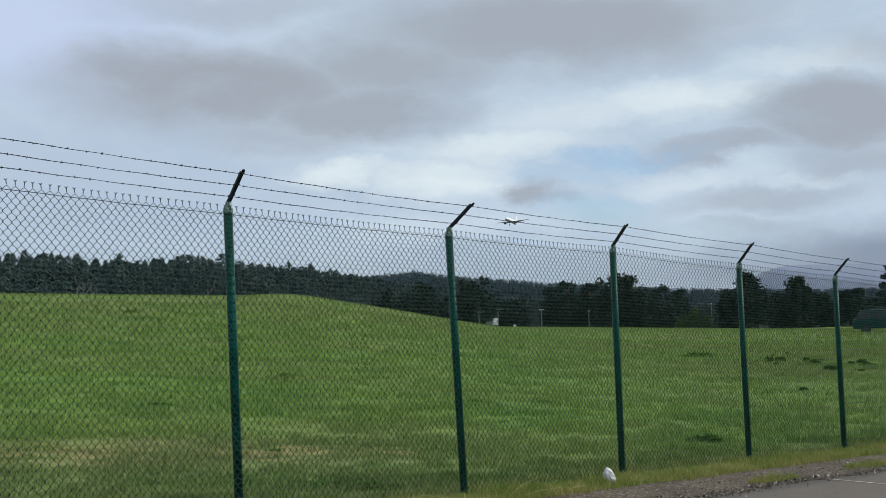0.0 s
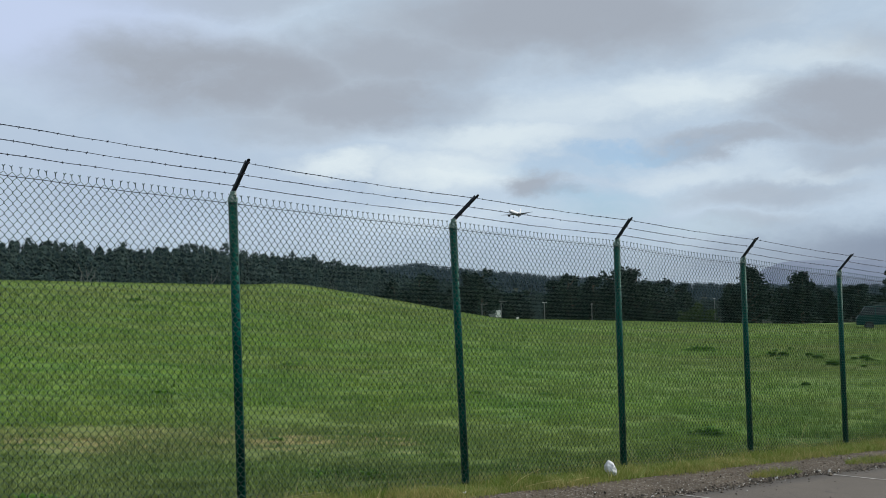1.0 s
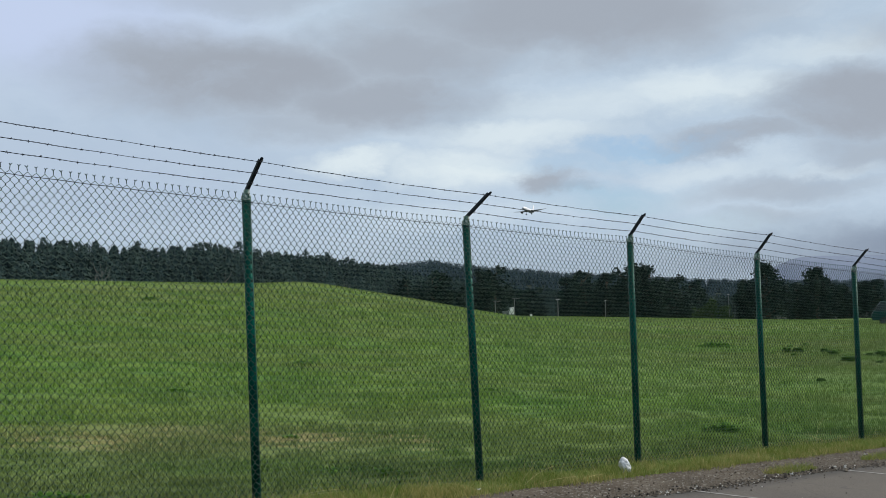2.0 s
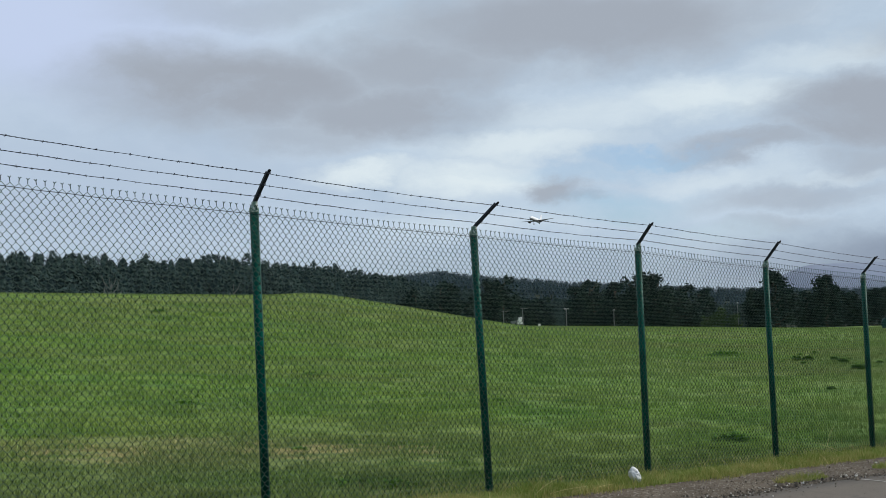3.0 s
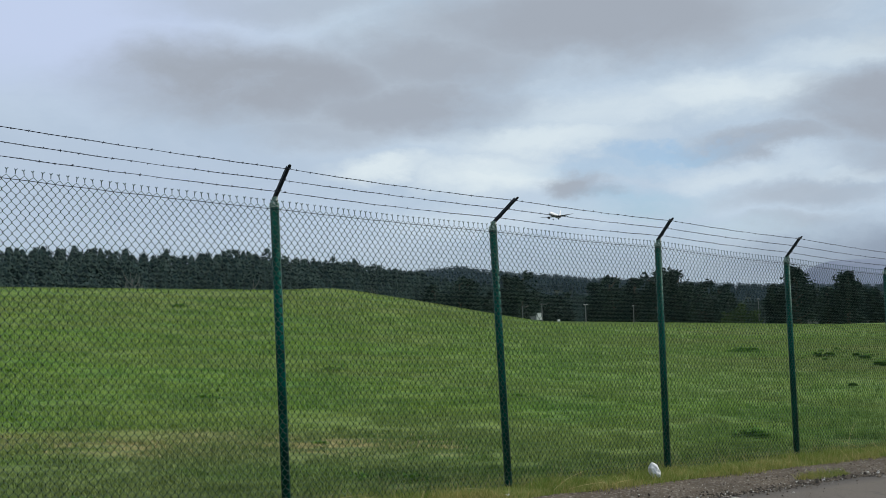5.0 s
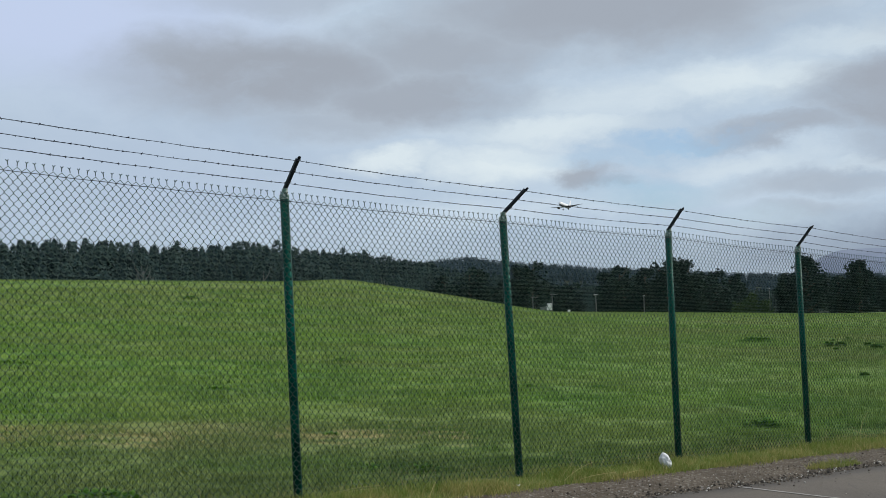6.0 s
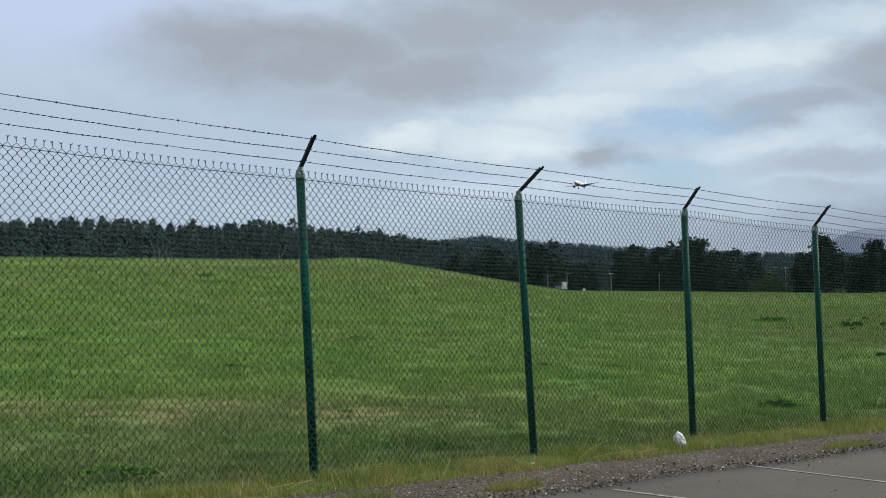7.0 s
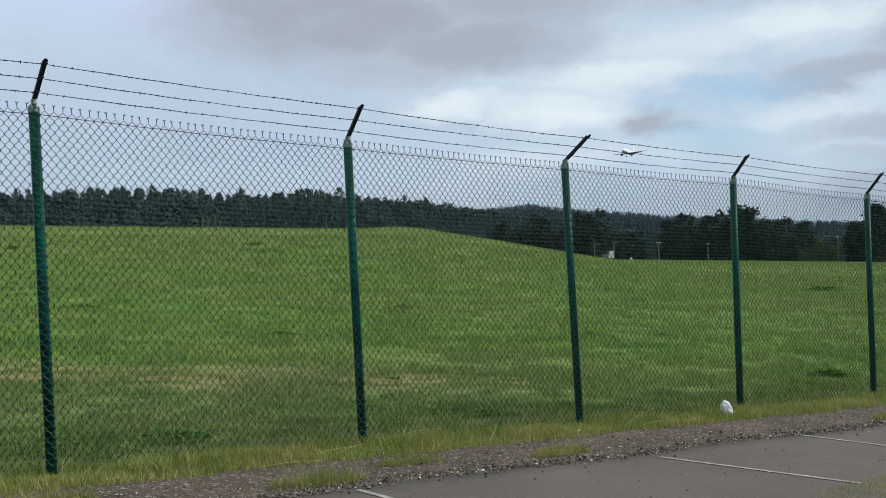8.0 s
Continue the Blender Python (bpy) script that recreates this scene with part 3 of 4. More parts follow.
def bay_mesh(a, b):
    """Zigzag wires of one bay, with twisted barbs along the top; hung on the car park side of the posts."""
    (ax0, az0, ax1, az1), (bx0, bz0, bx1, bz1) = a, b
    rows = 66
    y0 = -(R_POST + 0.006)
    i = np.arange(rows + 1)
    segs_a, segs_b, knot_a, knot_b, tops_a, tops_b = [], [], [], [], [], []

    def at(u, v):
        """u along the bay 0..1, v down from the top in metres"""
        h0, h1 = az1 - az0, bz1 - bz0
        sag = 0.012 * np.sin(np.pi * u)
        zt = (az1 + (bz1 - az1) * u) - sag - 0.02
        k = v / (h0 + (h1 - h0) * u)
        x = (ax1 + (ax0 - ax1) * k) * (1 - u) + (bx1 + (bx0 - bx1) * k) * u
        belly = 0.012 * np.sin(np.pi * u) * np.sin(np.pi * np.clip(k, 0, 1)) + 0.006 * np.sin(9 * u + 5 * k)
        return np.stack([x, y0 - belly, zt - v], axis=-1)

    for j in range(COLS):
        col = j + ((i + j) % 2)
        u = col / COLS
        p = at(u, i * ROWH)
        p[:, 1] += np.where((i + j) % 2 == 0, 0.003, -0.003) * (1 if j % 2 else -1)
        lift = np.array([0, 0, 0.0055])          # rounded bends
        segs_a.append(p[:-1] - lift)
        segs_b.append(p[1:] + lift)
        knot_a.append((p + lift * 1.3)[1:-1])
        knot_b.append((p - lift * 1.3)[1:-1])
    # barbs where two wires meet at the top
    for c in range(0, COLS, 2):
        u = c / COLS
        p = at(np.array([u]), np.array([0.0]))[0]
        jig = 0.004 * math.sin(c * 2.3)
        t1 = p + np.array([jig, 0, 0.028])
        tops_a += [p, t1, t1]
        tops_b += [t1, t1 + np.array([jig - 0.009, 0.004, 0.012]), t1 + np.array([jig + 0.009, -0.004, 0.012])]
    wires = wire_np(np.concatenate(segs_a), np.concatenate(segs_b), 0.0026)
    knots = wire_np(np.concatenate(knot_a), np.concatenate(knot_b), 0.0040, 4)
    v, f = merge([wires, wire_np(np.array(tops_a), np.array(tops_b), 0.0034), knots])
    me = mesh_np("wire_mesh", v, f, [m_wire, m_knot])
    # the thicker bends take the dark material as painted self-shadow
    index = np.zeros(len(f), np.int32)
    index[-len(knots[1]):] = 1
    me.polygons.foreach_set("material_index", index)
    return me


for a, b in zip(POSTS[1:-1], POSTS[2:]):
    part("wire_mesh", bay_mesh(a[:4], b[:4]), fence, "woven diamond wire mesh with twisted barbs along its top")


def chain(points):
    p = np.array(points)
    return p[:-1], p[1:]


def strand(name, anchors, sag, radius, barbs, mat, label, seed):
    rng = np.random.default_rng(seed)
    a_all, b_all = [], []
    for a, b in zip(anchors[:-1], anchors[1:]):
        a, b = np.array(a), np.array(b)
        k = np.linspace(0, 1, 60)
        line = a + (b - a) * k[:, None]
        line[:, 2] -= sag * 4 * k * (1 - k) * rng.uniform(0.6, 1.3)
        line[:, 2] += 0.0016 * np.sin(k * rng.uniform(30, 40) + rng.uniform(0, 6)) * np.sin(np.pi * k)
        for ph in ((0, np.pi) if barbs else (0,)):
            w = line.copy()
            if barbs:
                w[:, 1] += 0.0022 * np.cos(k * 180 + ph)
                w[:, 2] += 0.0022 * np.sin(k * 180 + ph)
            a_all.append(w[:-1]); b_all.append(w[1:])
        if barbs:
            length = np.linalg.norm(b - a)
            for d in np.arange(0.06, length, 0.124):
                kk = (d + rng.uniform(-0.012, 0.012)) / length
                c = np.array([np.interp(kk, k, line[:, q]) for q in range(3)])
                for q in range(4):
                    ang = rng.uniform(0, 2 * np.pi)
                    tip = np.array([rng.uniform(-0.008, 0.008), 0.010 * np.cos(ang), 0.010 * np.sin(ang)])
                    a_all.append([c - tip * 0.3]); b_all.append([c + tip])
                coil = np.array([0.009, 0, 0])
                for q in range(3):
                    a_all.append([c - coil + [0, 0.002 * q - 0.002, 0.002]]); b_all.append([c + coil + [0, 0.002 - 0.002 * q, -0.002]])
    v, f = wire_np(np.concatenate(a_all), np.concatenate(b_all), radius, 4)
    return part(name, mesh_np(name, v, f, mat), fence, label)


for q, k in enumerate((0.94, 0.63, 0.32)):
    strand("barbed_wire", [tuple(t + d * k) for t, d in tips], 0.012, 0.0019, True, m_barb, "rusty grey twisted barbed wire", 20 + q)
strand("tension_wire", [(c.x, -(R_POST + 0.012), c.z - 0.055) for c in caps[1:]], 0.012, 0.0026, False, m_barb, "thin straight tension wire", 31)

# ================= grass =================
def blades(name, pts, height, width, lean, mat, label, seed, single=False):
    """Bent grass blades, three triangles each, or a single one where they stand far off; pts: N x 3 roots."""
    rng = np.random.default_rng(seed)
    n = len(pts)
    h = height * rng.uniform(0.55, 1.25, n) if np.isscalar(height) else height * rng.uniform(0.7, 1.2, n)
    w = (width * rng.uniform(0.6, 1.3, n))
    ang = rng.uniform(0, 2 * np.pi, n)
    side = np.stack([np.cos(ang), np.sin(ang), np.zeros(n)], axis=1) * w[:, None]
    la = rng.uniform(0, 2 * np.pi, n)
    bend = np.stack([np.cos(la), np.sin(la), np.zeros(n)], axis=1) * (h * lean * rng.uniform(0.2, 1.3, n))[:, None]
    up = np.stack([np.zeros(n), np.zeros(n), h], axis=1)
    mid, tip = pts + bend * 0.35 + up * 0.55, pts + bend + up
    if single:
        v = np.stack([pts - side, pts + side, tip], axis=1).reshape(-1, 3)
        return tagged(new(name, mesh_np(name, v, np.arange(3 * n).reshape(n, 3), mat)), label, "grass", kind="stuff")
    v = np.stack([pts - side, pts + side, mid - side * 0.75, mid + side * 0.75, tip], axis=1).reshape(-1, 3)
    o = np.arange(n)[:, None] * 5
    f = np.concatenate([o + [[0, 1, 3]], o + [[0, 3, 2]], o + [[2, 3, 4]]])
    return tagged(new(name, mesh_np(name, v, f, mat)), label, "grass", kind="stuff")


def on_ground(x, y, sink=0.02):
    z = terrain(x, y)
    return np.stack([x, y, z - sink], axis=1)


def scatter_field(count, r0, r1, seed, azim=(-0.52, 0.72), clump=0.0):
    """Roots over a wedge of the meadow behind the fence, thinning with distance."""
    rng = np.random.default_rng(seed)
    r = np.exp(rng.uniform(math.log(r0), math.log(r1), count))
    a = rng.uniform(azim[0], azim[1], count)
    x, y = r * np.sin(a), r * np.cos(a)
    s, n = plan_sn(x, y)
    keep = n < 0.15
    return x[keep], y[keep], r[keep]


x, y, r = scatter_field(480000, 6.5, 62, 3)
tuft = np.array([noise.noise((a * 0.8, b * 0.8, 9)) + 1.2 * noise.noise((a * 2.9, b * 2.9, 4)) for a, b in zip(x, y)])
hgt = (0.055 + 0.0016 * r) * (1 + 1.0 * np.clip(tuft, -0.6, 1.2))
hgt *= 1 - 0.5 * smooth(-0.7, -0.2, plan_sn(x, y)[1])
near = r < 15.5
blades("meadow_grass", on_ground(x[near], y[near]), hgt[near], 0.0022 + 0.00035 * r[near], 0.9, m_blade, "dense green meadow grass", 3)
blades("meadow_grass", on_ground(x[~near], y[~near]), hgt[~near], 0.0026 + 0.00042 * r[~near], 0.9, m_blade, "dense green meadow grass rising up a mound", 5, True)
x, y, r = scatter_field(190000, 34, 140, 4)
blades("far_meadow_grass", on_ground(x, y), 0.06 + 0.0009 * r, 0.005 + 0.00045 * r, 0.9, m_blade, "dense green meadow grass far from the fence", 4, True)

x, y, r = scatter_field(110000, 6.6, 14.5, 6)
rank = np.array([noise.noise((a * 1.1, b * 1.5, 12)) + 0.6 * noise.noise((a * 3.7, b * 3.7, 2)) for a, b in zip(x, y)])
keep = (rank > -0.15) & (plan_sn(x, y)[1] < -0.25)
blades("rank_grass", on_ground(x[keep], y[keep]), 0.075 + 0.09 * np.clip(rank[keep], 0, 1), 0.0019, 0.7, m_blade, "longer green grass growing in uneven tufts", 6, True)

rng = np.random.default_rng(11)
s = rng.uniform(-8, 20, 64000)
n = np.where(rng.uniform(0, 1, 64000) < 0.6, rng.triangular(-0.50, 0.36, 0.74, 64000), rng.uniform(-0.3, 0.66, 64000)) + 0.10 * np.array([noise.noise((a * 1.1, 7, 0)) for a in s])
hgt = 0.045 + 0.085 * np.clip(np.array([noise.noise((a * 1.6, b * 2.2, 2)) + 0.5 * noise.noise((a * 5, b * 5, 8)) for a, b in zip(s, n)]) + 0.45, 0, 1) * (1 - 0.6 * smooth(0.3, 0.8, n)) * (0.55 + 0.45 * smooth(-0.05, 0.3, n))
px, py = P0.x + ALONG.x * s + OUT.x * n, P0.y + ALONG.y * s + OUT.y * n
blades("verge_grass", on_ground(px, py), hgt, 0.0032, 0.8, m_verge, "tall yellowing grass along the fence foot", 12)
s = rng.uniform(-6, 16, 1700)
n = rng.triangular(-0.9, 0.45, 0.72, 1700)
px, py = P0.x + ALONG.x * s + OUT.x * n, P0.y + ALONG.y * s + OUT.y * n
blades("dry_stalks", on_ground(px, py), 0.15, 0.0015, 1.3, m_straw, "pale dry grass stalks beside the fence", 13)


x = rng.uniform(-9, 1.2, 42000)
y = rng.triangular(11.4, 13.4, 15.0, 42000)
dry = np.array([noise.noise((a * 0.5, b * 2.0, 6)) + 0.6 * noise.noise((a * 1.7, b * 4.0, 1)) for a, b in zip(x, y)])
keep = (dry > -0.10 + 0.25 * np.abs(y - 13.4) / 1.5) & (plan_sn(x, y)[1] < -0.8)
blades("mown_straw", on_ground(x[keep], y[keep], 0.0), 0.035, 0.0042, 3.0, m_straw, "pale dry clippings lying on the mown meadow", 14)

# weeds and dark plant clumps in the meadow
def weed_clump(x, y, wide, high, count, seed, mat=None, label="low dark green clump of broad weeds in the grass"):
    rng = np.random.default_rng(seed)
    a, r = rng.uniform(0, 2 * np.pi, count), np.sqrt(rng.uniform(0, 1, count)) * wide
    lx, ly = r * np.cos(a), r * np.sin(a) * 0.7
    root = np.stack([lx, ly, terrain(x + lx, y + ly) - float(terrain(x, y)) - 0.03], axis=1)
    h = high * (1.1 - (r / wide) ** 2) * rng.uniform(0.4, 1.1, count)
    b = rng.uniform(0, 2 * np.pi, count)
    out = np.stack([np.cos(b), np.sin(b), np.zeros(count)], axis=1)
    side = np.stack([-np.sin(b), np.cos(b), np.zeros(count)], axis=1) * (0.22 * high)
    mid = root + out * (h * 0.5)[:, None] + np.array([0, 0, 1]) * (h * 0.8)[:, None]
    tip = root + out * (h * 1.1)[:, None] + np.array([0, 0, 1]) * (h * 0.95)[:, None]
    v = np.stack([root, mid - side, mid + side, tip], axis=1).reshape(-1, 3)
    o = np.arange(count)[:, None] * 4
    f = np.concatenate([o + [[0, 2, 1]], o + [[1, 2, 3]]])
    ob = new("weed_clump", mesh_np("weed_clump", v, f, mat or m_weed))
    ob.location = (x, y, float(terrain(x, y)))
    return tagged(ob, label, "weeds", kind="stuff")


CLUMPS = [(-1.17, 30.4, 0.45, 0.16), (3.33, 23.6, 0.28, 0.10), (-0.71, 13.4, 0.17, 0.09), (-2.02, 11.7, 0.16, 0.06), (5.07, 23.9, 0.30, 0.10), (5.69, 15.15, 0.32, 0.16), (16.6, 44.5, 0.8, 0.2),
          (17.06, 39.74, 0.26, 0.09), (18.12, 40.56, 0.15, 0.19), (18.56, 40.46, 0.22, 0.19), (19.38, 43.06, 0.09, 0.14), (20.66, 44.23, 0.12, 0.14), (18.33, 38.46, 0.21, 0.09), (19.56, 40.20, 0.12, 0.16), (19.23, 38.80, 0.19, 0.19), (20.09, 40.09, 0.14, 0.13), 
          (18.09, 35.36, 0.24, 0.20), (20.38, 38.08, 0.17, 0.12), (20.78, 38.08, 0.14, 0.19), (20.44, 37.10, 0.19, 0.15), (20.71, 36.96, 0.14, 0.09), (18.79, 34.51, 0.07, 0.11), (22.94, 42.78, 0.07, 0.11), (13.72, 28.48, 0.14, 0.11), (17.70, 38.90, 0.17, 0.09),
          (-2.3, 8.5, 0.5, 0.10), (0.38, 10.2, 0.40, 0.10), (-3.0, 8.1, 0.35, 0.09), (-20.9, 49.4, 0.35, 0.22), (-0.1, 10.4, 0.5, 0.08), (-9.7, 27.4, 0.8, 0.14), (-3.4, 21.0, 0.5, 0.12), (-10.07, 54.7, 0.5, 0.2)]
for q, (x, y, wide, high) in enumerate(CLUMPS):
    weed_clump(x, y, wide * (1.25 if x > 13 else 1.0), high * (1.3 if x > 13 else 1.0), 260, 100 + q)

# tufts growing in the gravel and on the island of grass in the car park
def tuft(s, n, wide_s, wide_n, count, high, seed, label):
    rng = np.random.default_rng(seed)
    a, r = rng.uniform(0, 2 * np.pi, count), np.sqrt(rng.uniform(0, 1, count))
    ss, nn = s + wide_s * r * np.cos(a), n + wide_n * r * np.sin(a)
    x, y = P0.x + ALONG.x * ss + OUT.x * nn, P0.y + ALONG.y * ss + OUT.y * nn
    pts = np.stack([x, y, SLOPE * ss - 0.01], axis=1)
    return blades("grass_tuft", pts, high * rng.uniform(0.25, 1.1, count) * (1.05 - 0.5 * r), 0.0026, 1.1, m_verge, label, seed)


for q, (s, n, ws, wn, c, h) in enumerate([(3.55, 1.22, 0.30, 0.10, 700, 0.10), (1.35, 1.30, 0.36, 0.11, 620, 0.15), (-0.5, 1.0, 0.5, 0.14, 1000, 0.12), (8.3, 1.25, 0.5, 0.12, 900, 0.10), (10.6, 1.2, 0.6, 0.15, 900, 0.10), (5.0, 3.45, 1.3, 0.30, 5200, 0.07), (2.3, 0.95, 0.3, 0.10, 500, 0.08)]):
    tuft(s, n, ws, wn, c, h, 300 + q, "short yellow-green grass tuft growing through gravel")


def stones(name, count, s0, s1, n_mid, n_spread, size, seed, label):
    """Loose angular stones."""
    rng = np.random.default_rng(seed)
    s = rng.uniform(s0, s1, count)
    n = n_mid + 0.05 * np.sin(s * 2.1) + rng.normal(0, n_spread, count)
    r = size * np.exp(rng.normal(0, 0.45, count))
    x, y = P0.x + ALONG.x * s + OUT.x * n, P0.y + ALONG.y * s + OUT.y * n
    z = SLOPE * s + np.where(n > 1.6, 0.014, -0.008) + r * 0.25
    shape = np.array([(1, 0, 0), (0.2, 0.9, 0), (-0.9, 0.3, 0), (-0.3, -0.8, 0), (0.6, -0.7, 0), (0.1, 0.1, 0.75), (-0.1, 0, -0.6)])
    tri = np.array([(0, 1, 5), (1, 2, 5), (2, 3, 5), (3, 4, 5), (4, 0, 5), (1, 0, 6), (2, 1, 6), (3, 2, 6), (4, 3, 6), (0, 4, 6)])
    ang = rng.uniform(0, 2 * np.pi, count)
    c, sn = np.cos(ang), np.sin(ang)
    v = shape[None] * (1 + rng.uniform(-0.28, 0.28, (count, 7, 3)))
    vx, vy = v[..., 0] * c[:, None] - v[..., 1] * sn[:, None], v[..., 0] * sn[:, None] + v[..., 1] * c[:, None]
    verts = np.stack([vx * r[:, None] + x[:, None], vy * r[:, None] + y[:, None], v[..., 2] * r[:, None] + z[:, None]], axis=-1).reshape(-1, 3)
    faces = (np.arange(count)[:, None, None] * 7 + tri[None]).reshape(-1, 3)
    return tagged(new(name, mesh_np(name, verts, faces, m_stone)), label, "gravel", kind="stuff")


stones("loose_gravel", 15000, -3, 12.5, 1.52, 0.075, 0.0068, 41, "loose angular gravel heaped along the asphalt edge")
stones("scattered_gravel", 7000, -6, 16, 1.15, 0.26, 0.0046, 42, "small stones strewn over the gravel shoulder")
stones("strewn_stones", 240, -4, 12, 2.3, 0.7, 0.0055, 43, "single small stones strewn over asphalt")

# long fallen straws at the fence foot
def straw(s, n, ang, length, lift, seed):
    rng = np.random.default_rng(seed)
    a = place(s, n, 0.03)
    d = Vector((math.cos(ang), math.sin(ang), lift))
    pts = [a + d * (length * k) + Vector((0.05 * math.sin(k * 2.2 + seed), 0.05 * math.sin(k * 2.6 + 2 * seed), 0.03 * math.sin(k * 3.0))) * length for k in np.linspace(0, 1, 7)]
    v, f = wire_np(np.array(pts[:-1]), np.array(pts[1:]), 0.0012, 4)
    return tagged(new("dry_straw", mesh_np("dry_straw", v, f, m_straw)), "long pale fallen grass straw by the fence", "straw", "fallen straws")


for q, (s, n, ang, ln, lift) in enumerate([(4.9, 0.60, 0.7, 0.45, 0.25), (5.1, 0.62, 0.5, 0.40, 0.05), (4.4, 0.45, 2.9, 0.35, 0.1), (2.6, 0.12, 0.6, 0.55, 0.02), (2.7, 0.1, 0.5, 0.5, 0.0), (3.3, 0.62, 1.2, 0.25, 0.3),
                                           (10.6, 0.25, 0.9, 0.6, 0.5), (11.0, 0.3, 2.6, 0.4, 0.35), (1.7, 0.5, 0.3, 0.35, 0.1), (1.2, 0.75, 0.2, 0.4, 0.02), (12.4, 0.7, -0.4, 0.5, 0.02), (5.6, 0.62, 0.55, 0.35, 0.02), (1.9, 0.55, 0.9, 0.30, 0.05)]):
    straw(s, n, ang, ln, lift, 60 + q)

# ================= crumpled bag =================
bm = bmesh.new()
bmesh.ops.create_icosphere(bm, subdivisions=4, radius=1.0)
for v in bm.verts:
    c = v.co.copy()
    fold = 0.55 * abs(noise.noise(c * 1.9 + Vector((2, 7, 1)))) + 0.16 * abs(noise.noise(c * 4.1)) + 0.05 * abs(noise.noise(c * 9.0))
    k = 1.22 - fold + 0.35 * noise.noise(c * 1.1)
    v.co = Vector((c.x * 0.056 - 0.010 * c.z, c.y * 0.050, c.z * 0.074)) * k
bag = tagged(new("plastic_bag", bm_mesh("plastic_bag", bm, m_bag, True)), "crumpled white plastic bag lying in the verge grass", "bag")
bag.location = place(6.58, 0.38, 0.07)

# ================= small litter =================
def scrap(s, n, size, turn, label):
    bm = bmesh.new()
    bmesh.ops.create_grid(bm, x_segments=6, y_segments=4, size=1.0)
    for v in bm.verts:
        v.co = Vector((v.co.x * size, v.co.y * size * 0.6, size * (0.5 * noise.noise(v.co * 1.4 + Vector((s, 0, 0))) + 0.35 * v.co.x * v.co.x)))
    bmesh.ops.solidify(bm, geom=bm.faces[:], thickness=0.0012)
    ob = new("paper_scrap", bm_mesh("paper_scrap", bm, m_bag))
    ob.matrix_basis = Matrix.Translation(place(s, n, 0.0) + Vector((0, 0, 0.03))) @ pose(0, 0, 0, 6, 4, turn)
    return tagged(ob, label, "litter", "paper scraps")


scrap(4.35, 0.56, 0.022, 30, "small white scrap of paper at the verge's edge")
scrap(7.9, 1.5, 0.020, 75, "small white scrap of paper on gravel").location.z = SLOPE * 7.9 + 0.012

# ================= trees =================
def leaves(centres, size, rng, stretch=(1.0, 1.0, 0.7)):
    """Small randomly turned leaf clumps, one bent quad (two triangles) each."""
    n = len(centres)
    u = rng.normal(size=(n, 3)); u /= np.linalg.norm(u, axis=1)[:, None]
    w = rng.normal(size=(n, 3)); w -= u * (u * w).sum(1)[:, None]; w /= np.linalg.norm(w, axis=1)[:, None]
    sz = (size * rng.uniform(0.5, 1.4, n))[:, None]
    st = np.array(stretch)
    a, b = u * sz * st, w * sz * 0.6 * st
    v = np.stack([centres - a, centres - b, centres + a, centres + b], axis=1).reshape(-1, 3)
    o = np.arange(n)[:, None] * 4
    return v, np.concatenate([o + [[0, 1, 2]], o + [[0, 2, 3]]])


def crown_points(lobes, count, rng):
    """Points in a union of uneven lobes (x, y, z, rx, ry, rz), denser towards their skins."""
    vol = np.array([l[3] * l[4] * l[5] for l in lobes]) ** 0.7
    pick = rng.choice(len(lobes), count, p=vol / vol.sum())
    L = np.array(lobes)[pick]
    d = rng.normal(size=(count, 3)); d /= np.linalg.norm(d, axis=1)[:, None]
    r = rng.uniform(0, 1, count) ** 0.38
    bump = np.array([1 + 0.45 * noise.noise(Vector(q) * 3.1 + Vector((i % 9, 0, 0))) for q, i in zip(d, pick)])
    return L[:, :3] + d * L[:, 3:] * (r * bump)[:, None]


def limb_mesh(name, height, radius, lobes, rng):
    bm = bmesh.new()
    last, r = Vector((0, 0, -0.4)), radius
    for k in range(1, 6):
        p = Vector((rng.normal(0, 0.03) * height, rng.normal(0, 0.03) * height, height * 0.85 * k / 5))
        tube(bm, last, p, r, r * 0.75, 9, False)
        last, r = p, r * 0.75
    for l in lobes:
        z = max(0.4, l[2] - 0.6 * math.hypot(l[0], l[1]))
        tube(bm, (0, 0, min(z, height * 0.8)), (l[0], l[1], l[2]), radius * 0.4, radius * 0.1, 6, False)
    return bm_mesh(name, bm, m_bark, True)


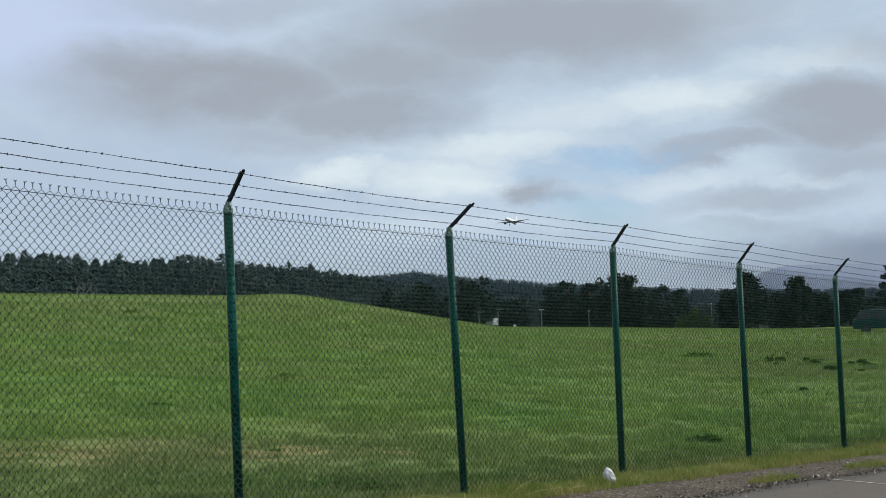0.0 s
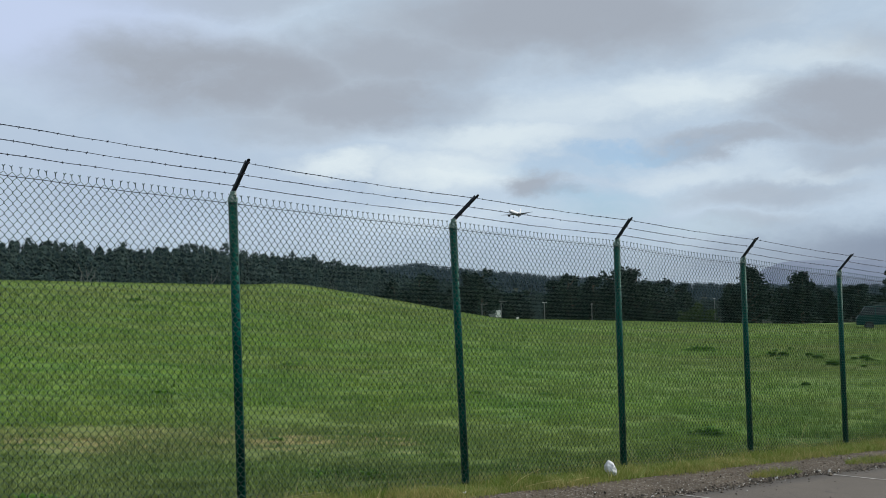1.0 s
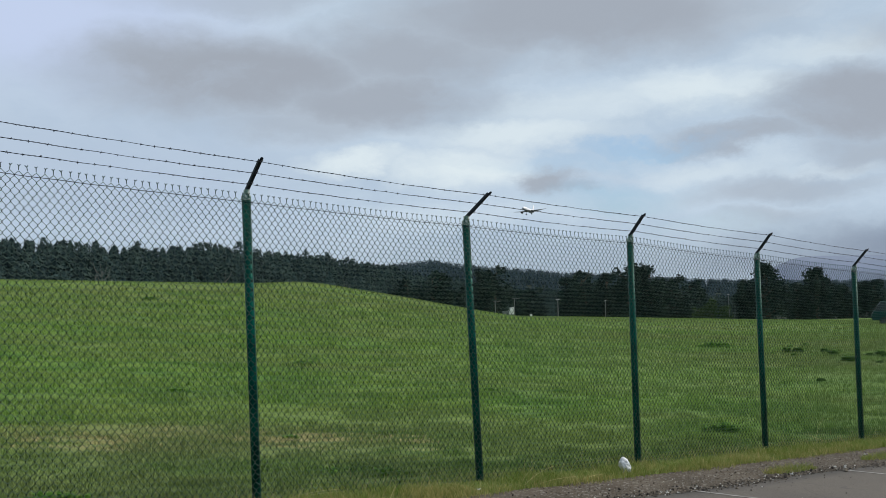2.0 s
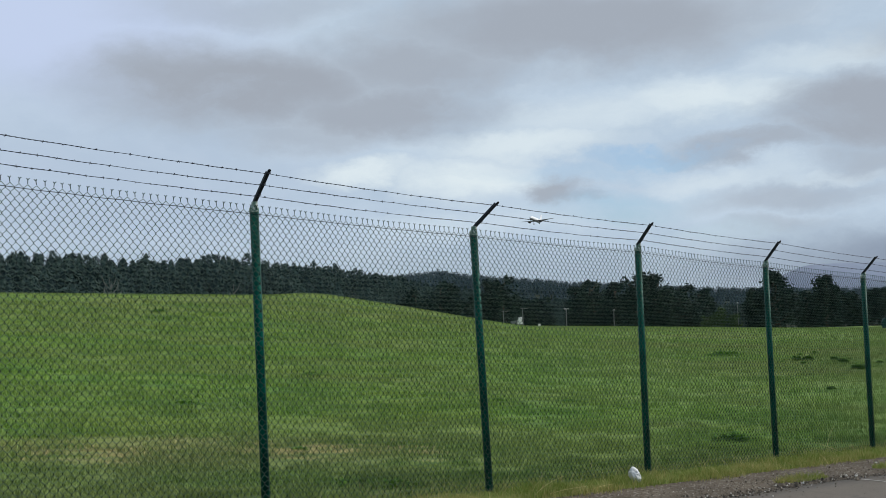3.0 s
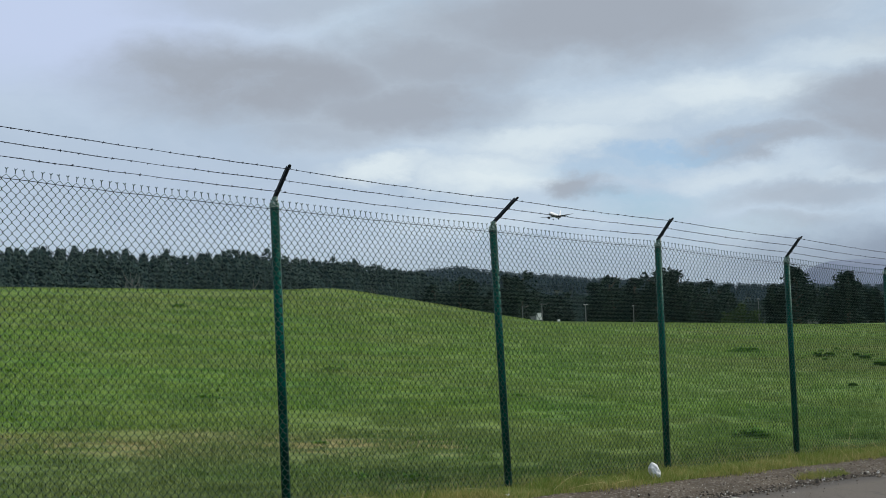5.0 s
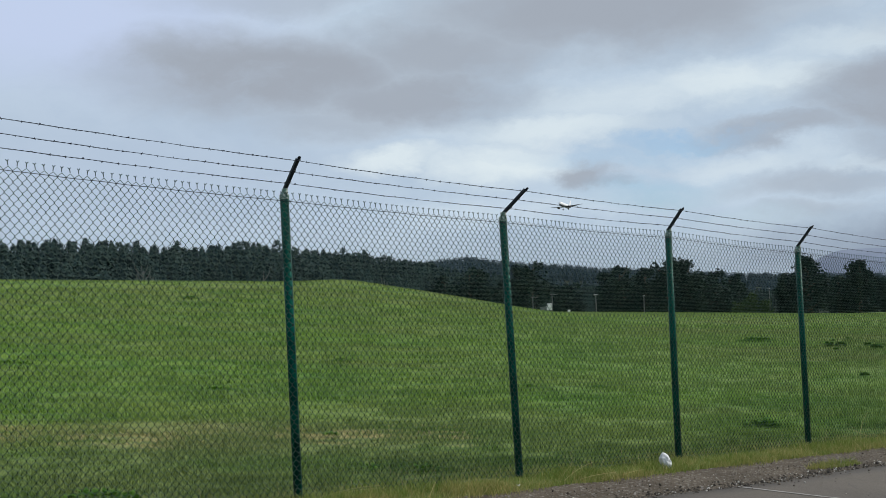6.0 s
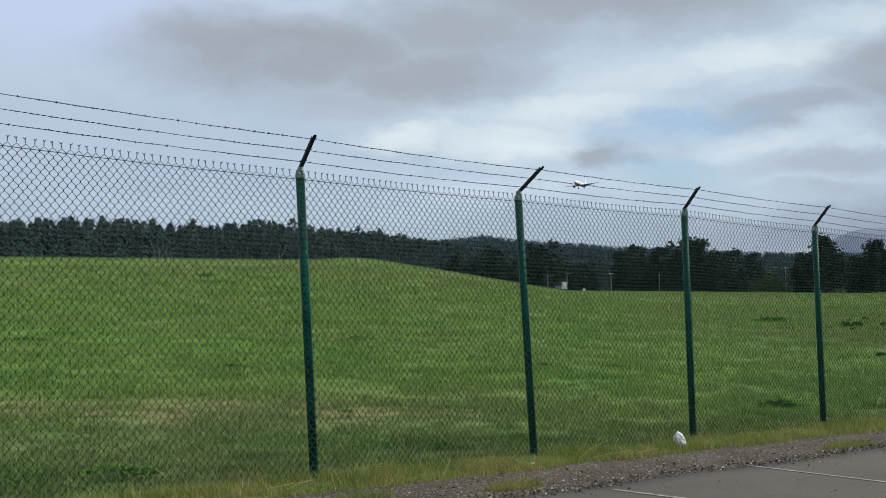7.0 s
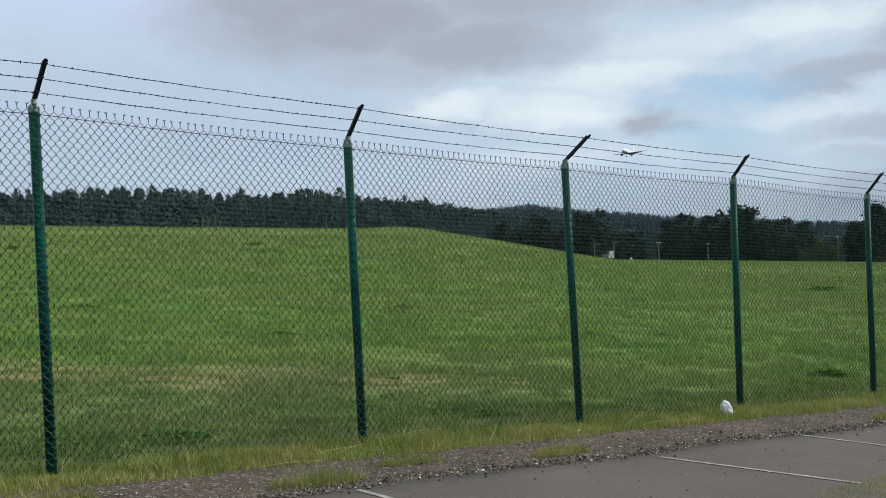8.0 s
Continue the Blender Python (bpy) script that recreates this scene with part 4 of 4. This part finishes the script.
def broad_tree(x, y, h, w, seed, mat, label, tiers=0, leaf=0.34, count=4200):
    """A dense dark evergreen of height h and half width w, with an uneven crown down to the ground."""
    rng = np.random.default_rng(seed)
    z0 = float(terrain(x, y))
    lobes = []
    if tiers:
        for k in range(tiers):
            f = k / (tiers - 1)
            for q in range(3):
                lobes.append((rng.normal(0, 0.35) * w * (1 - f), rng.normal(0, 0.3) * w, h * (0.12 + 0.80 * f), w * (1.05 - 0.65 * f), w * (1.0 - 0.6 * f), h * 0.055))
        lobes.append((0, 0, h * 0.95, w * 0.22, w * 0.22, h * 0.07))
    else:
        lobes.append((0, 0, h * 0.42, w * 0.80, w * 0.75, h * 0.40))
        for k in range(11):
            t = rng.uniform(0, 2 * np.pi)
            f = rng.uniform(0.15, 0.92)
            reach = w * (0.78 * math.sin(math.pi * (0.22 + 0.66 * f)))
            lobes.append((math.cos(t) * reach * 0.75, math.sin(t) * reach * 0.75, h * f * 0.92, w * rng.uniform(0.26, 0.44), w * 0.38, h * rng.uniform(0.09, 0.16)))
        for k in range(3):
            lobes.append((rng.normal(0, 0.28) * w, 0, h * rng.uniform(0.80, 0.93), w * 0.22, w * 0.22, h * 0.08))
    ob = empty("evergreen_tree", Matrix.Translation((x, y, z0)))
    tagged(ob, label, "tree", "evergreens behind the meadow")
    part("trunk", limb_mesh("trunk", h, 0.04 * h, lobes, rng), ob, "brown bark trunk with limbs")
    v, f = leaves(crown_points(lobes, count, rng), leaf, rng)
    part("crown", mesh_np("crown", v, f, mat), ob, "dense dark green foliage")
    return ob


for q, (x, y, h, w, tiers, label) in enumerate([
        (25.0, 168, 10.8, 4.0, 0, "dark dense evergreen tree at the meadow's far edge"),
        (39.0, 174, 8.9, 3.1, 0, "small dark rounded evergreen tree behind the meadow"),
        (40.5, 170, 9.8, 3.6, 0, "dark rounded evergreen tree with a pointed top"),
        (45.1, 172, 9.4, 3.4, 0, "dark evergreen tree standing among taller ones"),
        (47.6, 166, 11.4, 4.2, 0, "tall broad dark evergreen with a ragged crown"),
        (50.8, 166, 10.9, 3.7, 0, "broad dark evergreen leaning against a taller one"),
        (56.3, 169, 9.3, 4.4, 0, "low broad dark evergreen behind the meadow"),
        (59.9, 172, 8.8, 3.1, 0, "low dark evergreen at the end of a row"),
        (68.3, 160, 11.6, 4.2, 0, "tall dark evergreen tree with a domed crown"),
        (67.3, 165, 8.5, 2.6, 0, "low dark evergreen beside a domed tree"),
        (80.0, 166, 10.3, 3.3, 0, "dark evergreen with a narrow pointed top"),
        (78.2, 170, 7.9, 3.4, 0, "low dark evergreen in a row behind the meadow"),
        (87.7, 172, 7.6, 3.4, 0, "low dark evergreen behind the meadow"),
        (96.5, 178, 8.1, 3.9, 0, "low dark evergreen behind a parked car"),
        (75.1, 128, 8.4, 2.4, 7, "tall dark conifer with flat layered branches"),
        (93.0, 150, 8.6, 4.5, 0, "dark evergreen tree behind the meadow"),
        (15.3, 176, 9.6, 4.2, 0, "dark rounded evergreen behind the mound's slope"),
        (11.0, 181, 8.8, 3.6, 0, "dark evergreen tree standing behind the mound"),
        (21.8, 178, 7.8, 3.2, 0, "low dark evergreen beside a taller one"),
        (34.0, 182, 7.0, 3.4, 0, "low dark evergreen in a row behind the meadow"),
        (19.4, 172, 6.2, 2.8, 0, "low dark evergreen behind the mound"),
        (30.8, 176, 6.3, 2.8, 0, "low dark evergreen behind a white shelter")]):
    broad_tree(x, y, h, w, 500 + q, m_cypress, label, tiers)
for q, (x, h, w) in enumerate([(58.3, 5.0, 1.7), (60.5, 4.0, 1.6), (56.2, 3.7, 1.3)]):
    broad_tree(x, 158, h, w, 560 + q, m_shrub, "light green leafy shrub at the meadow's edge", count=1500, leaf=0.22).name = "shrub"



def conifer(h, w, rng, whorls, spokes, frond, low=0.0, core=0.32):
    """One ragged conifer: hanging sprays on a tapering crown round a dark core, from the share low of its height up; triangles only."""
    v, f = [], []
    for k in range(whorls):
        t = low + (1 - low) * (k + rng.uniform(0, 0.8)) / whorls
        z = h * (0.12 + 0.88 * t)
        reach = w * (1.0 - t) ** 0.6 * rng.uniform(0.7, 1.15) + 0.07 * w
        for q in range(spokes):
            a = rng.uniform(0, 2 * np.pi)
            r = reach * rng.uniform(0.55, 1.25)
            c, s = math.cos(a), math.sin(a)
            wid = (frond * r + 0.036 * w) * rng.uniform(0.5, 1.4)
            drop = h * rng.uniform(0.004, 0.030)
            lean = rng.uniform(0.55, 0.9)
            o = len(v)
            v += [(c * r * lean, s * r * lean, z + 0.014 * h), (c * r - s * wid, s * r + c * wid, z - drop), (c * r + s * wid, s * r - c * wid, z - drop * rng.uniform(0.2, 1.1))]
            f.append((o, o + 1, o + 2))
    o = len(v)
    v += [(0, 0, h * 0.9)] + [(math.cos(q * 1.0472) * w * core, math.sin(q * 1.0472) * w * core, 0) for q in range(6)]
    f += [(o, o + 1 + q, o + 1 + (q + 1) % 6) for q in range(6)]
    return np.array(v, float), np.array(f)


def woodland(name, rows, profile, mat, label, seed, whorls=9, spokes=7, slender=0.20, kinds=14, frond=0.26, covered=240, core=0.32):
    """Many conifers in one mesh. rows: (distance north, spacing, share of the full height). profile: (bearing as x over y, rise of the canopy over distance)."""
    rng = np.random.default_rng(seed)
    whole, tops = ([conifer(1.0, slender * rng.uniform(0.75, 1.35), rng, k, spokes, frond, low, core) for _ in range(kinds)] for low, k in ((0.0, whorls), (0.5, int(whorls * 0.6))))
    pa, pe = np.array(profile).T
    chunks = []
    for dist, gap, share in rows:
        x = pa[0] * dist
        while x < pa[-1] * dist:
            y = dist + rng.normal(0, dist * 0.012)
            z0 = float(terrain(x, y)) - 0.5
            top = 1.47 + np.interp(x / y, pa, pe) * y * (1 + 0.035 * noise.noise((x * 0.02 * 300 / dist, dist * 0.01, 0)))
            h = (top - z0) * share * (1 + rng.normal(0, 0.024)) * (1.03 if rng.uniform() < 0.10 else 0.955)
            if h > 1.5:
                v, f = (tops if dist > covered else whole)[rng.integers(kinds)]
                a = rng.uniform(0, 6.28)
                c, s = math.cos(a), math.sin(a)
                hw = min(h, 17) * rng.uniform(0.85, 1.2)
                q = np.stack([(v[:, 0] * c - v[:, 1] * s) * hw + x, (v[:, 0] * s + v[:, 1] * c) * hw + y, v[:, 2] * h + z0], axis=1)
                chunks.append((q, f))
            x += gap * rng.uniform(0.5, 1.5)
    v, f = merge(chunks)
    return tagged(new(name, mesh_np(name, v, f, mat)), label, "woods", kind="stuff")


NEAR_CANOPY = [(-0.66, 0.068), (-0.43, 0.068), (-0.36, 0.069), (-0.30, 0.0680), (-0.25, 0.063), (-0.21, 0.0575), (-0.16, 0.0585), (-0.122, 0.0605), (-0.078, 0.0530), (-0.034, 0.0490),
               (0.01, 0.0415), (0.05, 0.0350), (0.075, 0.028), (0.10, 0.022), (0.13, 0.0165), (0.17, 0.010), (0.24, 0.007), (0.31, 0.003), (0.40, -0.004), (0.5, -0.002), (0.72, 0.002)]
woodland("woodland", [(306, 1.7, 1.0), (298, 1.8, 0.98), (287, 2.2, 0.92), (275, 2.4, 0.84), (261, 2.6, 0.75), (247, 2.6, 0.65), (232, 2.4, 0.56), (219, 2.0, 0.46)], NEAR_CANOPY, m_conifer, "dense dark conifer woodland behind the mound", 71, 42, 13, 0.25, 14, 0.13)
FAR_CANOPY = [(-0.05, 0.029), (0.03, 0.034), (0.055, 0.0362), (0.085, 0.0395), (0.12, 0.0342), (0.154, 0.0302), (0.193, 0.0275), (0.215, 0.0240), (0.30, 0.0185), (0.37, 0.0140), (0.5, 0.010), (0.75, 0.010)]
# the ridge's haze is in its leaf colour, no air is modelled
woodland("far_woodland", [(900, 2.6, 1.0), (875, 2.8, 0.96), (845, 3, 0.90), (810, 3.5, 0.80), (770, 3.5, 0.70), (720, 4, 0.58), (660, 4, 0.48), (590, 4, 0.42), (520, 4, 0.42)], FAR_CANOPY, m_far_wood, "wooded ridge in the distance, its haze painted in as blue-green", 72, 12, 12, 0.5, frond=0.30, covered=820, core=0.6)

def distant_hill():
    """A long low hill far behind the woods; its haze is painted into the base colour."""
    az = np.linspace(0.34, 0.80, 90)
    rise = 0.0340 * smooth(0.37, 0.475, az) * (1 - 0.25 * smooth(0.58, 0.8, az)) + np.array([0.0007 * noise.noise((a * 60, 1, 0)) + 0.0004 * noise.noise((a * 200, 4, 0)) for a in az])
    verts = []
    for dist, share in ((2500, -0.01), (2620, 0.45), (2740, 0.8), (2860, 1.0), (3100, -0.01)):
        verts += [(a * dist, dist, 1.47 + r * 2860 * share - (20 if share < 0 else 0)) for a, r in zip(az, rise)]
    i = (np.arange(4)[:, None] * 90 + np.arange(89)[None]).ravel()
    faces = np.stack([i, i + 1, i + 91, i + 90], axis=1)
    return tagged(new("distant_hill", mesh_np("distant_hill", verts, faces, m_hill, True)), "long wooded hill far away, painted blue-grey for haze", "hill", kind="structure")


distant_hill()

# a few bare pale trees before the woods
def bare_tree(x, y, h, seed):
    rng = np.random.default_rng(seed)
    ob = tagged(empty("bare_tree", Matrix.Translation((x, y, float(terrain(x, y))))), "bare pale grey tree standing before dark conifers", "tree", "bare trees before the woods")
    bm = bmesh.new()
    tube(bm, (0, 0, -0.3), (0, 0, h * 0.7), 0.2, 0.1, 8, False)
    tube(bm, (0, 0, h * 0.7), (0.2, 0, h), 0.1, 0.03, 8, False)
    part("trunk", bm_mesh("trunk", bm, m_pale_bark, True), ob, "pale slender trunk")
    for q in range(9):
        bm = bmesh.new()
        z, a, ln = h * rng.uniform(0.3, 0.9), rng.uniform(0, 6.28), h * rng.uniform(0.14, 0.26)
        mid = Vector((math.cos(a) * ln * 0.5, math.sin(a) * ln * 0.5, z + ln * 0.6))
        tube(bm, (0, 0, z), mid, 0.07, 0.05, 6, False)
        tube(bm, mid, mid + Vector((math.cos(a) * ln * 0.25, math.sin(a) * ln * 0.25, ln * 0.7)), 0.05, 0.02, 6, False)
        part("branch", bm_mesh("branch", bm, m_pale_bark, True), ob)
    return ob


for q, (x, y, h) in enumerate([(-49.0, 213, 9.6), (-50.6, 214, 8.8), (-47.2, 214, 8.2), (-24.5, 214, 8.6), (0.5, 214, 7.6), (-72.0, 214, 8.0)]):
    bare_tree(x, y, h, 800 + q)

# ================= instrument shelter, lamp posts =================
def shelter(x, y, top):
    z0 = float(terrain(x, y))
    ob = tagged(empty("instrument_shelter", Matrix.Translation((x, y, z0))), "small white instrument shelter with masts on the airfield", "shelter")
    bm = bmesh.new()
    box(bm, 0, 0, top - 0.78, 0.66, 0.6, 0.55, 0.03)
    box(bm, 0, 0, top - 0.47, 0.82, 0.75, 0.07, 0.02)
    part("cabinet", bm_mesh("cabinet", bm, m_hut), ob, "white louvred box")
    for sx in (-0.4, 0.4):
        bm = bmesh.new()
        box(bm, sx, 0, (top - 1.4) / 2, 0.12, 0.5, top - 1.4, 0.01)
        part("leg", bm_mesh("leg", bm, m_hut), ob)
    for sx, hh in ((-2.2, top + 0.9), (0.5, top + 1.2)):
        bm = bmesh.new()
        tube(bm, (sx, 0.3, 0), (sx, 0.3, hh), 0.07, 0.05, 8)
        box(bm, sx + 0.25, 0.3, hh - 0.1, 1.1, 0.08, 0.08, 0.01)
        part("mast", bm_mesh("mast", bm, m_pole), ob, "thin grey mast with a crossbar")
    bm = bmesh.new()
    box(bm, 0.1, 0.3, top - 0.25, 0.55, 0.4, 0.35, 0.04)
    part("sensor", bm_mesh("sensor", bm, m_hut), ob, "small white sensor housing")
    bm = bmesh.new()
    box(bm, -0.85, 0, top - 0.80, 0.75, 0.6, 0.5, 0.03)
    for sx in (-1.1, -0.6):
        box(bm, sx, 0, (top - 1.05) / 2, 0.08, 0.4, top - 1.05, 0.01)
    part("battery_case", bm_mesh("battery_case", bm, m_pole), ob, "grey case beside the white box")
    return ob


shelter(23.1, 140, 1.57)


def marker_box(x, y):
    bm = bmesh.new()
    box(bm, 0, 0, 0.34, 0.34, 0.3, 0.32, 0.04)
    for sx in (-0.17, 0.17):
        tube(bm, (sx, 0, -0.1), (sx, 0, 0.25), 0.04, sides=8)
    ob = new("marker_box", bm_mesh("marker_box", bm, m_hut))
    ob.location = (x, y, float(terrain(x, y)))
    return tagged(ob, "small white marker box on short legs in the grass", "marker")


marker_box(25.5, 138)


def lamp_post(x, y, h, label, wide=0.7):
    z0 = float(terrain(x, y))
    ob = tagged(empty("lamp_post", Matrix.Translation((x, y, z0))), label, "lamp post", "lamp posts behind the meadow")
    bm = bmesh.new()
    tube(bm, (0, 0, -0.2), (0, 0, h - 0.05), 0.10, 0.06, 10)
    part("pole", bm_mesh("pole", bm, m_pole), ob)
    bm = bmesh.new()
    box(bm, 0.0, 0, h, wide, 0.4, 0.14, 0.04)
    part("lamp_head", bm_mesh("lamp_head", bm, m_head), ob, "flat pale lamp head")
    return ob


lamp_post(31.8, 150, 3.7, "slim grey lamp post with a flat pale head")
lamp_post(40.6, 156, 4.2, "slim grey lamp post in front of dark trees", 0.25)
lamp_post(61.3, 158, 5.6, "slim grey lamp post beside light shrubs", 0.25)

# ================= parked car =================
def car(x, y, turn):
    z0 = float(terrain(x, y))
    ob = tagged(empty("car", Matrix.Translation((x, y, z0)) @ pose(0, 0, 0, 0, 0, turn)), "dark green estate car parked on the grass", "car")
    bm = bmesh.new()
    side = [(-2.35, 0.45), (-2.40, 0.85), (-2.25, 1.08), (-1.2, 1.15), (2.2, 1.12), (2.38, 0.85), (2.36, 0.42)]
    rows = []
    for sy, k in ((-0.92, 0.97), (-0.80, 1.0), (0.80, 1.0), (0.92, 0.97)):
        rows.append([bm.verts.new((px * k, sy, pz)) for px, pz in side])
    for r0, r1 in zip(rows[:-1], rows[1:]):
        for i in range(len(side)):
            j = (i + 1) % len(side)
            bm.faces.new((r0[i], r0[j], r1[j], r1[i]))
    bm.faces.new(rows[0]); bm.faces.new(rows[-1])
    body = part("body", bm_mesh("body", bm, m_car), ob, "dark green painted body")
    bm = bmesh.new()
    cab = [(-1.15, 1.12), (-0.45, 1.68), (1.75, 1.72), (2.15, 1.12)]
    rows = [[bm.verts.new((px, sy * (1.0 if pz < 1.3 else 0.86), pz)) for px, pz in cab] for sy in (-0.86, 0.86)]
    for i in range(4):
        bm.faces.new((rows[0][i], rows[0][(i + 1) % 4], rows[1][(i + 1) % 4], rows[1][i]))
    bm.faces.new(rows[0]); bm.faces.new(rows[1])
    part("cabin_glass", bm_mesh("cabin_glass", bm, m_glass), ob, "glossy dark window glass")
    bm = bmesh.new()
    box(bm, 0.65, 0, 1.735, 2.25, 1.46, 0.07, 0.03)
    for px in (0.25, 1.05):
        for sy in (-1, 1):
            tube(bm, (px, sy * 0.87, 1.12), (px, sy * 0.75, 1.72), 0.05, sides=6)
    part("roof", bm_mesh("roof", bm, m_car), ob, "dark green roof and pillars")
    for px in (-1.5, 1.5):
        for sy in (-0.82, 0.82):
            bm = bmesh.new()
            tube(bm, (px, sy - 0.12, 0.34), (px, sy + 0.12, 0.34), 0.34, sides=20)
            wheel = part("wheel", bm_mesh("wheel", bm, m_tyre), ob, "black rubber tyre")
            bm = bmesh.new()
            tube(bm, (px, sy - 0.13, 0.34), (px, sy + 0.13, 0.34), 0.20, sides=14)
            part("rim", bm_mesh("rim", bm, m_dark_paint), wheel, "dark metal rim")
    return ob


car(40.5, 70.2, 152).location.z -= 0.14

# ================= airliner on approach =================
def airliner(at, heading):
    ob = tagged(empty("airliner", Matrix.Translation(at) @ pose(0, 0, 0, 3, -4, heading)), "white twin-engined airliner flying low with wheels down", "aircraft")

    def loft(name, rings, mat, label="", sides=20):
        v, f = [], []
        for x, y, z, r, rz in rings:
            v += [(x, y + r * math.cos(q * 2 * math.pi / sides), z + rz * math.sin(q * 2 * math.pi / sides)) for q in range(sides)]
        for i in range(len(rings) - 1):
            f += [(i * sides + q, i * sides + (q + 1) % sides, (i + 1) * sides + (q + 1) % sides, (i + 1) * sides + q) for q in range(sides)]
        return part(name, mesh_np(name, v, f, mat, True), ob, label)

    loft("fuselage", [(18.5, 0, -0.5, 0.05, 0.05), (18.0, 0, -0.4, 0.7, 0.65), (16.8, 0, -0.15, 1.35, 1.3), (14.5, 0, 0, 1.85, 1.9), (10, 0, 0, 1.95, 2.0), (-8, 0, 0, 1.95, 2.0), (-13, 0, 0.5, 1.45, 1.4), (-18, 0, 1.1, 0.45, 0.5), (-18.8, 0, 1.2, 0.05, 0.05)], m_white, "white rounded fuselage")

    def wing(name, root, tip, thick, mat, label):
        (x0, x1, y0, z0), (x2, x3, y1, z1) = root, tip
        v = [(x0, y0, z0), ((x0 + x1) / 2, y0, z0 + thick), (x1, y0, z0), ((x0 + x1) / 2, y0, z0 - thick), (x2, y1, z1), ((x2 + x3) / 2, y1, z1 + thick * 0.3), (x3, y1, z1), ((x2 + x3) / 2, y1, z1 - thick * 0.3)]
        f = [(0, 1, 5, 4), (1, 2, 6, 5), (2, 3, 7, 6), (3, 0, 4, 7), (4, 5, 6, 7), (0, 3, 2, 1)]
        return part(name, mesh_np(name, v, f, mat), ob, label)

    for sg in (-1, 1):
        wing("wing", (4.5, -3.0, 1.5 * sg, -1.2), (-3.6, -5.2, 17.2 * sg, 0.5), 0.45, m_grey_paint, "grey swept wing")
        wing("tailplane", (-14.0, -17.2, 0.6 * sg, 1.2), (-17.0, -18.6, 6.4 * sg, 1.9), 0.18, m_grey_paint, "grey tailplane")
        loft("engine", [(5.6, 5.8 * sg, -2.3, 0.95, 0.95), (5.0, 5.8 * sg, -2.3, 1.1, 1.1), (2.6, 5.8 * sg, -2.2, 1.05, 1.05), (0.8, 5.8 * sg, -2.1, 0.55, 0.55)], m_dark_paint, "dark engine under the wing")
        bm = bmesh.new()
        tube(bm, (-1.0, 2.9 * sg, -1.2), (-1.0, 2.9 * sg, -3.6), 0.16, sides=8)
        gear = part("landing_gear", bm_mesh("landing_gear", bm, m_dark_paint), ob)
        bm = bmesh.new()
        tube(bm, (-1.0, 2.45 * sg, -3.7), (-1.0, 3.35 * sg, -3.7), 0.58, sides=14)
        part("wheel", bm_mesh("wheel", bm, m_tyre), gear, "black double wheel")
    bm = bmesh.new()
    tube(bm, (13.5, 0, -1.5), (13.5, 0, -3.3), 0.12, sides=8)
    gear = part("landing_gear", bm_mesh("landing_gear", bm, m_dark_paint), ob)
    bm = bmesh.new()
    tube(bm, (13.5, -0.3, -3.5), (13.5, 0.3, -3.5), 0.42, sides=12)
    part("wheel", bm_mesh("wheel", bm, m_tyre), gear, "black double wheel")
    v = [(-11.5, -0.18, 1.6), (-11.5, 0.18, 1.6), (-17.6, 0.12, 1.6), (-17.6, -0.12, 1.6), (-16.0, -0.06, 7.6), (-16.0, 0.06, 7.6), (-18.4, 0.05, 7.6), (-18.4, -0.05, 7.6)]
    f = [(0, 1, 5, 4), (1, 2, 6, 5), (2, 3, 7, 6), (3, 0, 4, 7), (4, 5, 6, 7), (0, 3, 2, 1)]
    part("fin", mesh_np("fin", v, f, m_white), ob, "tall white tail fin")
    bm = bmesh.new()
    for sg in (-1, 1):
        box(bm, 16.9, 0.55 * sg, 0.75, 0.5, 0.7, 0.35, 0.08)
    part("cockpit_window", bm_mesh("cockpit_window", bm, m_glass), ob, "dark cockpit windows")
    return ob


airliner((186.9, 1010.0, 88.1), -119)
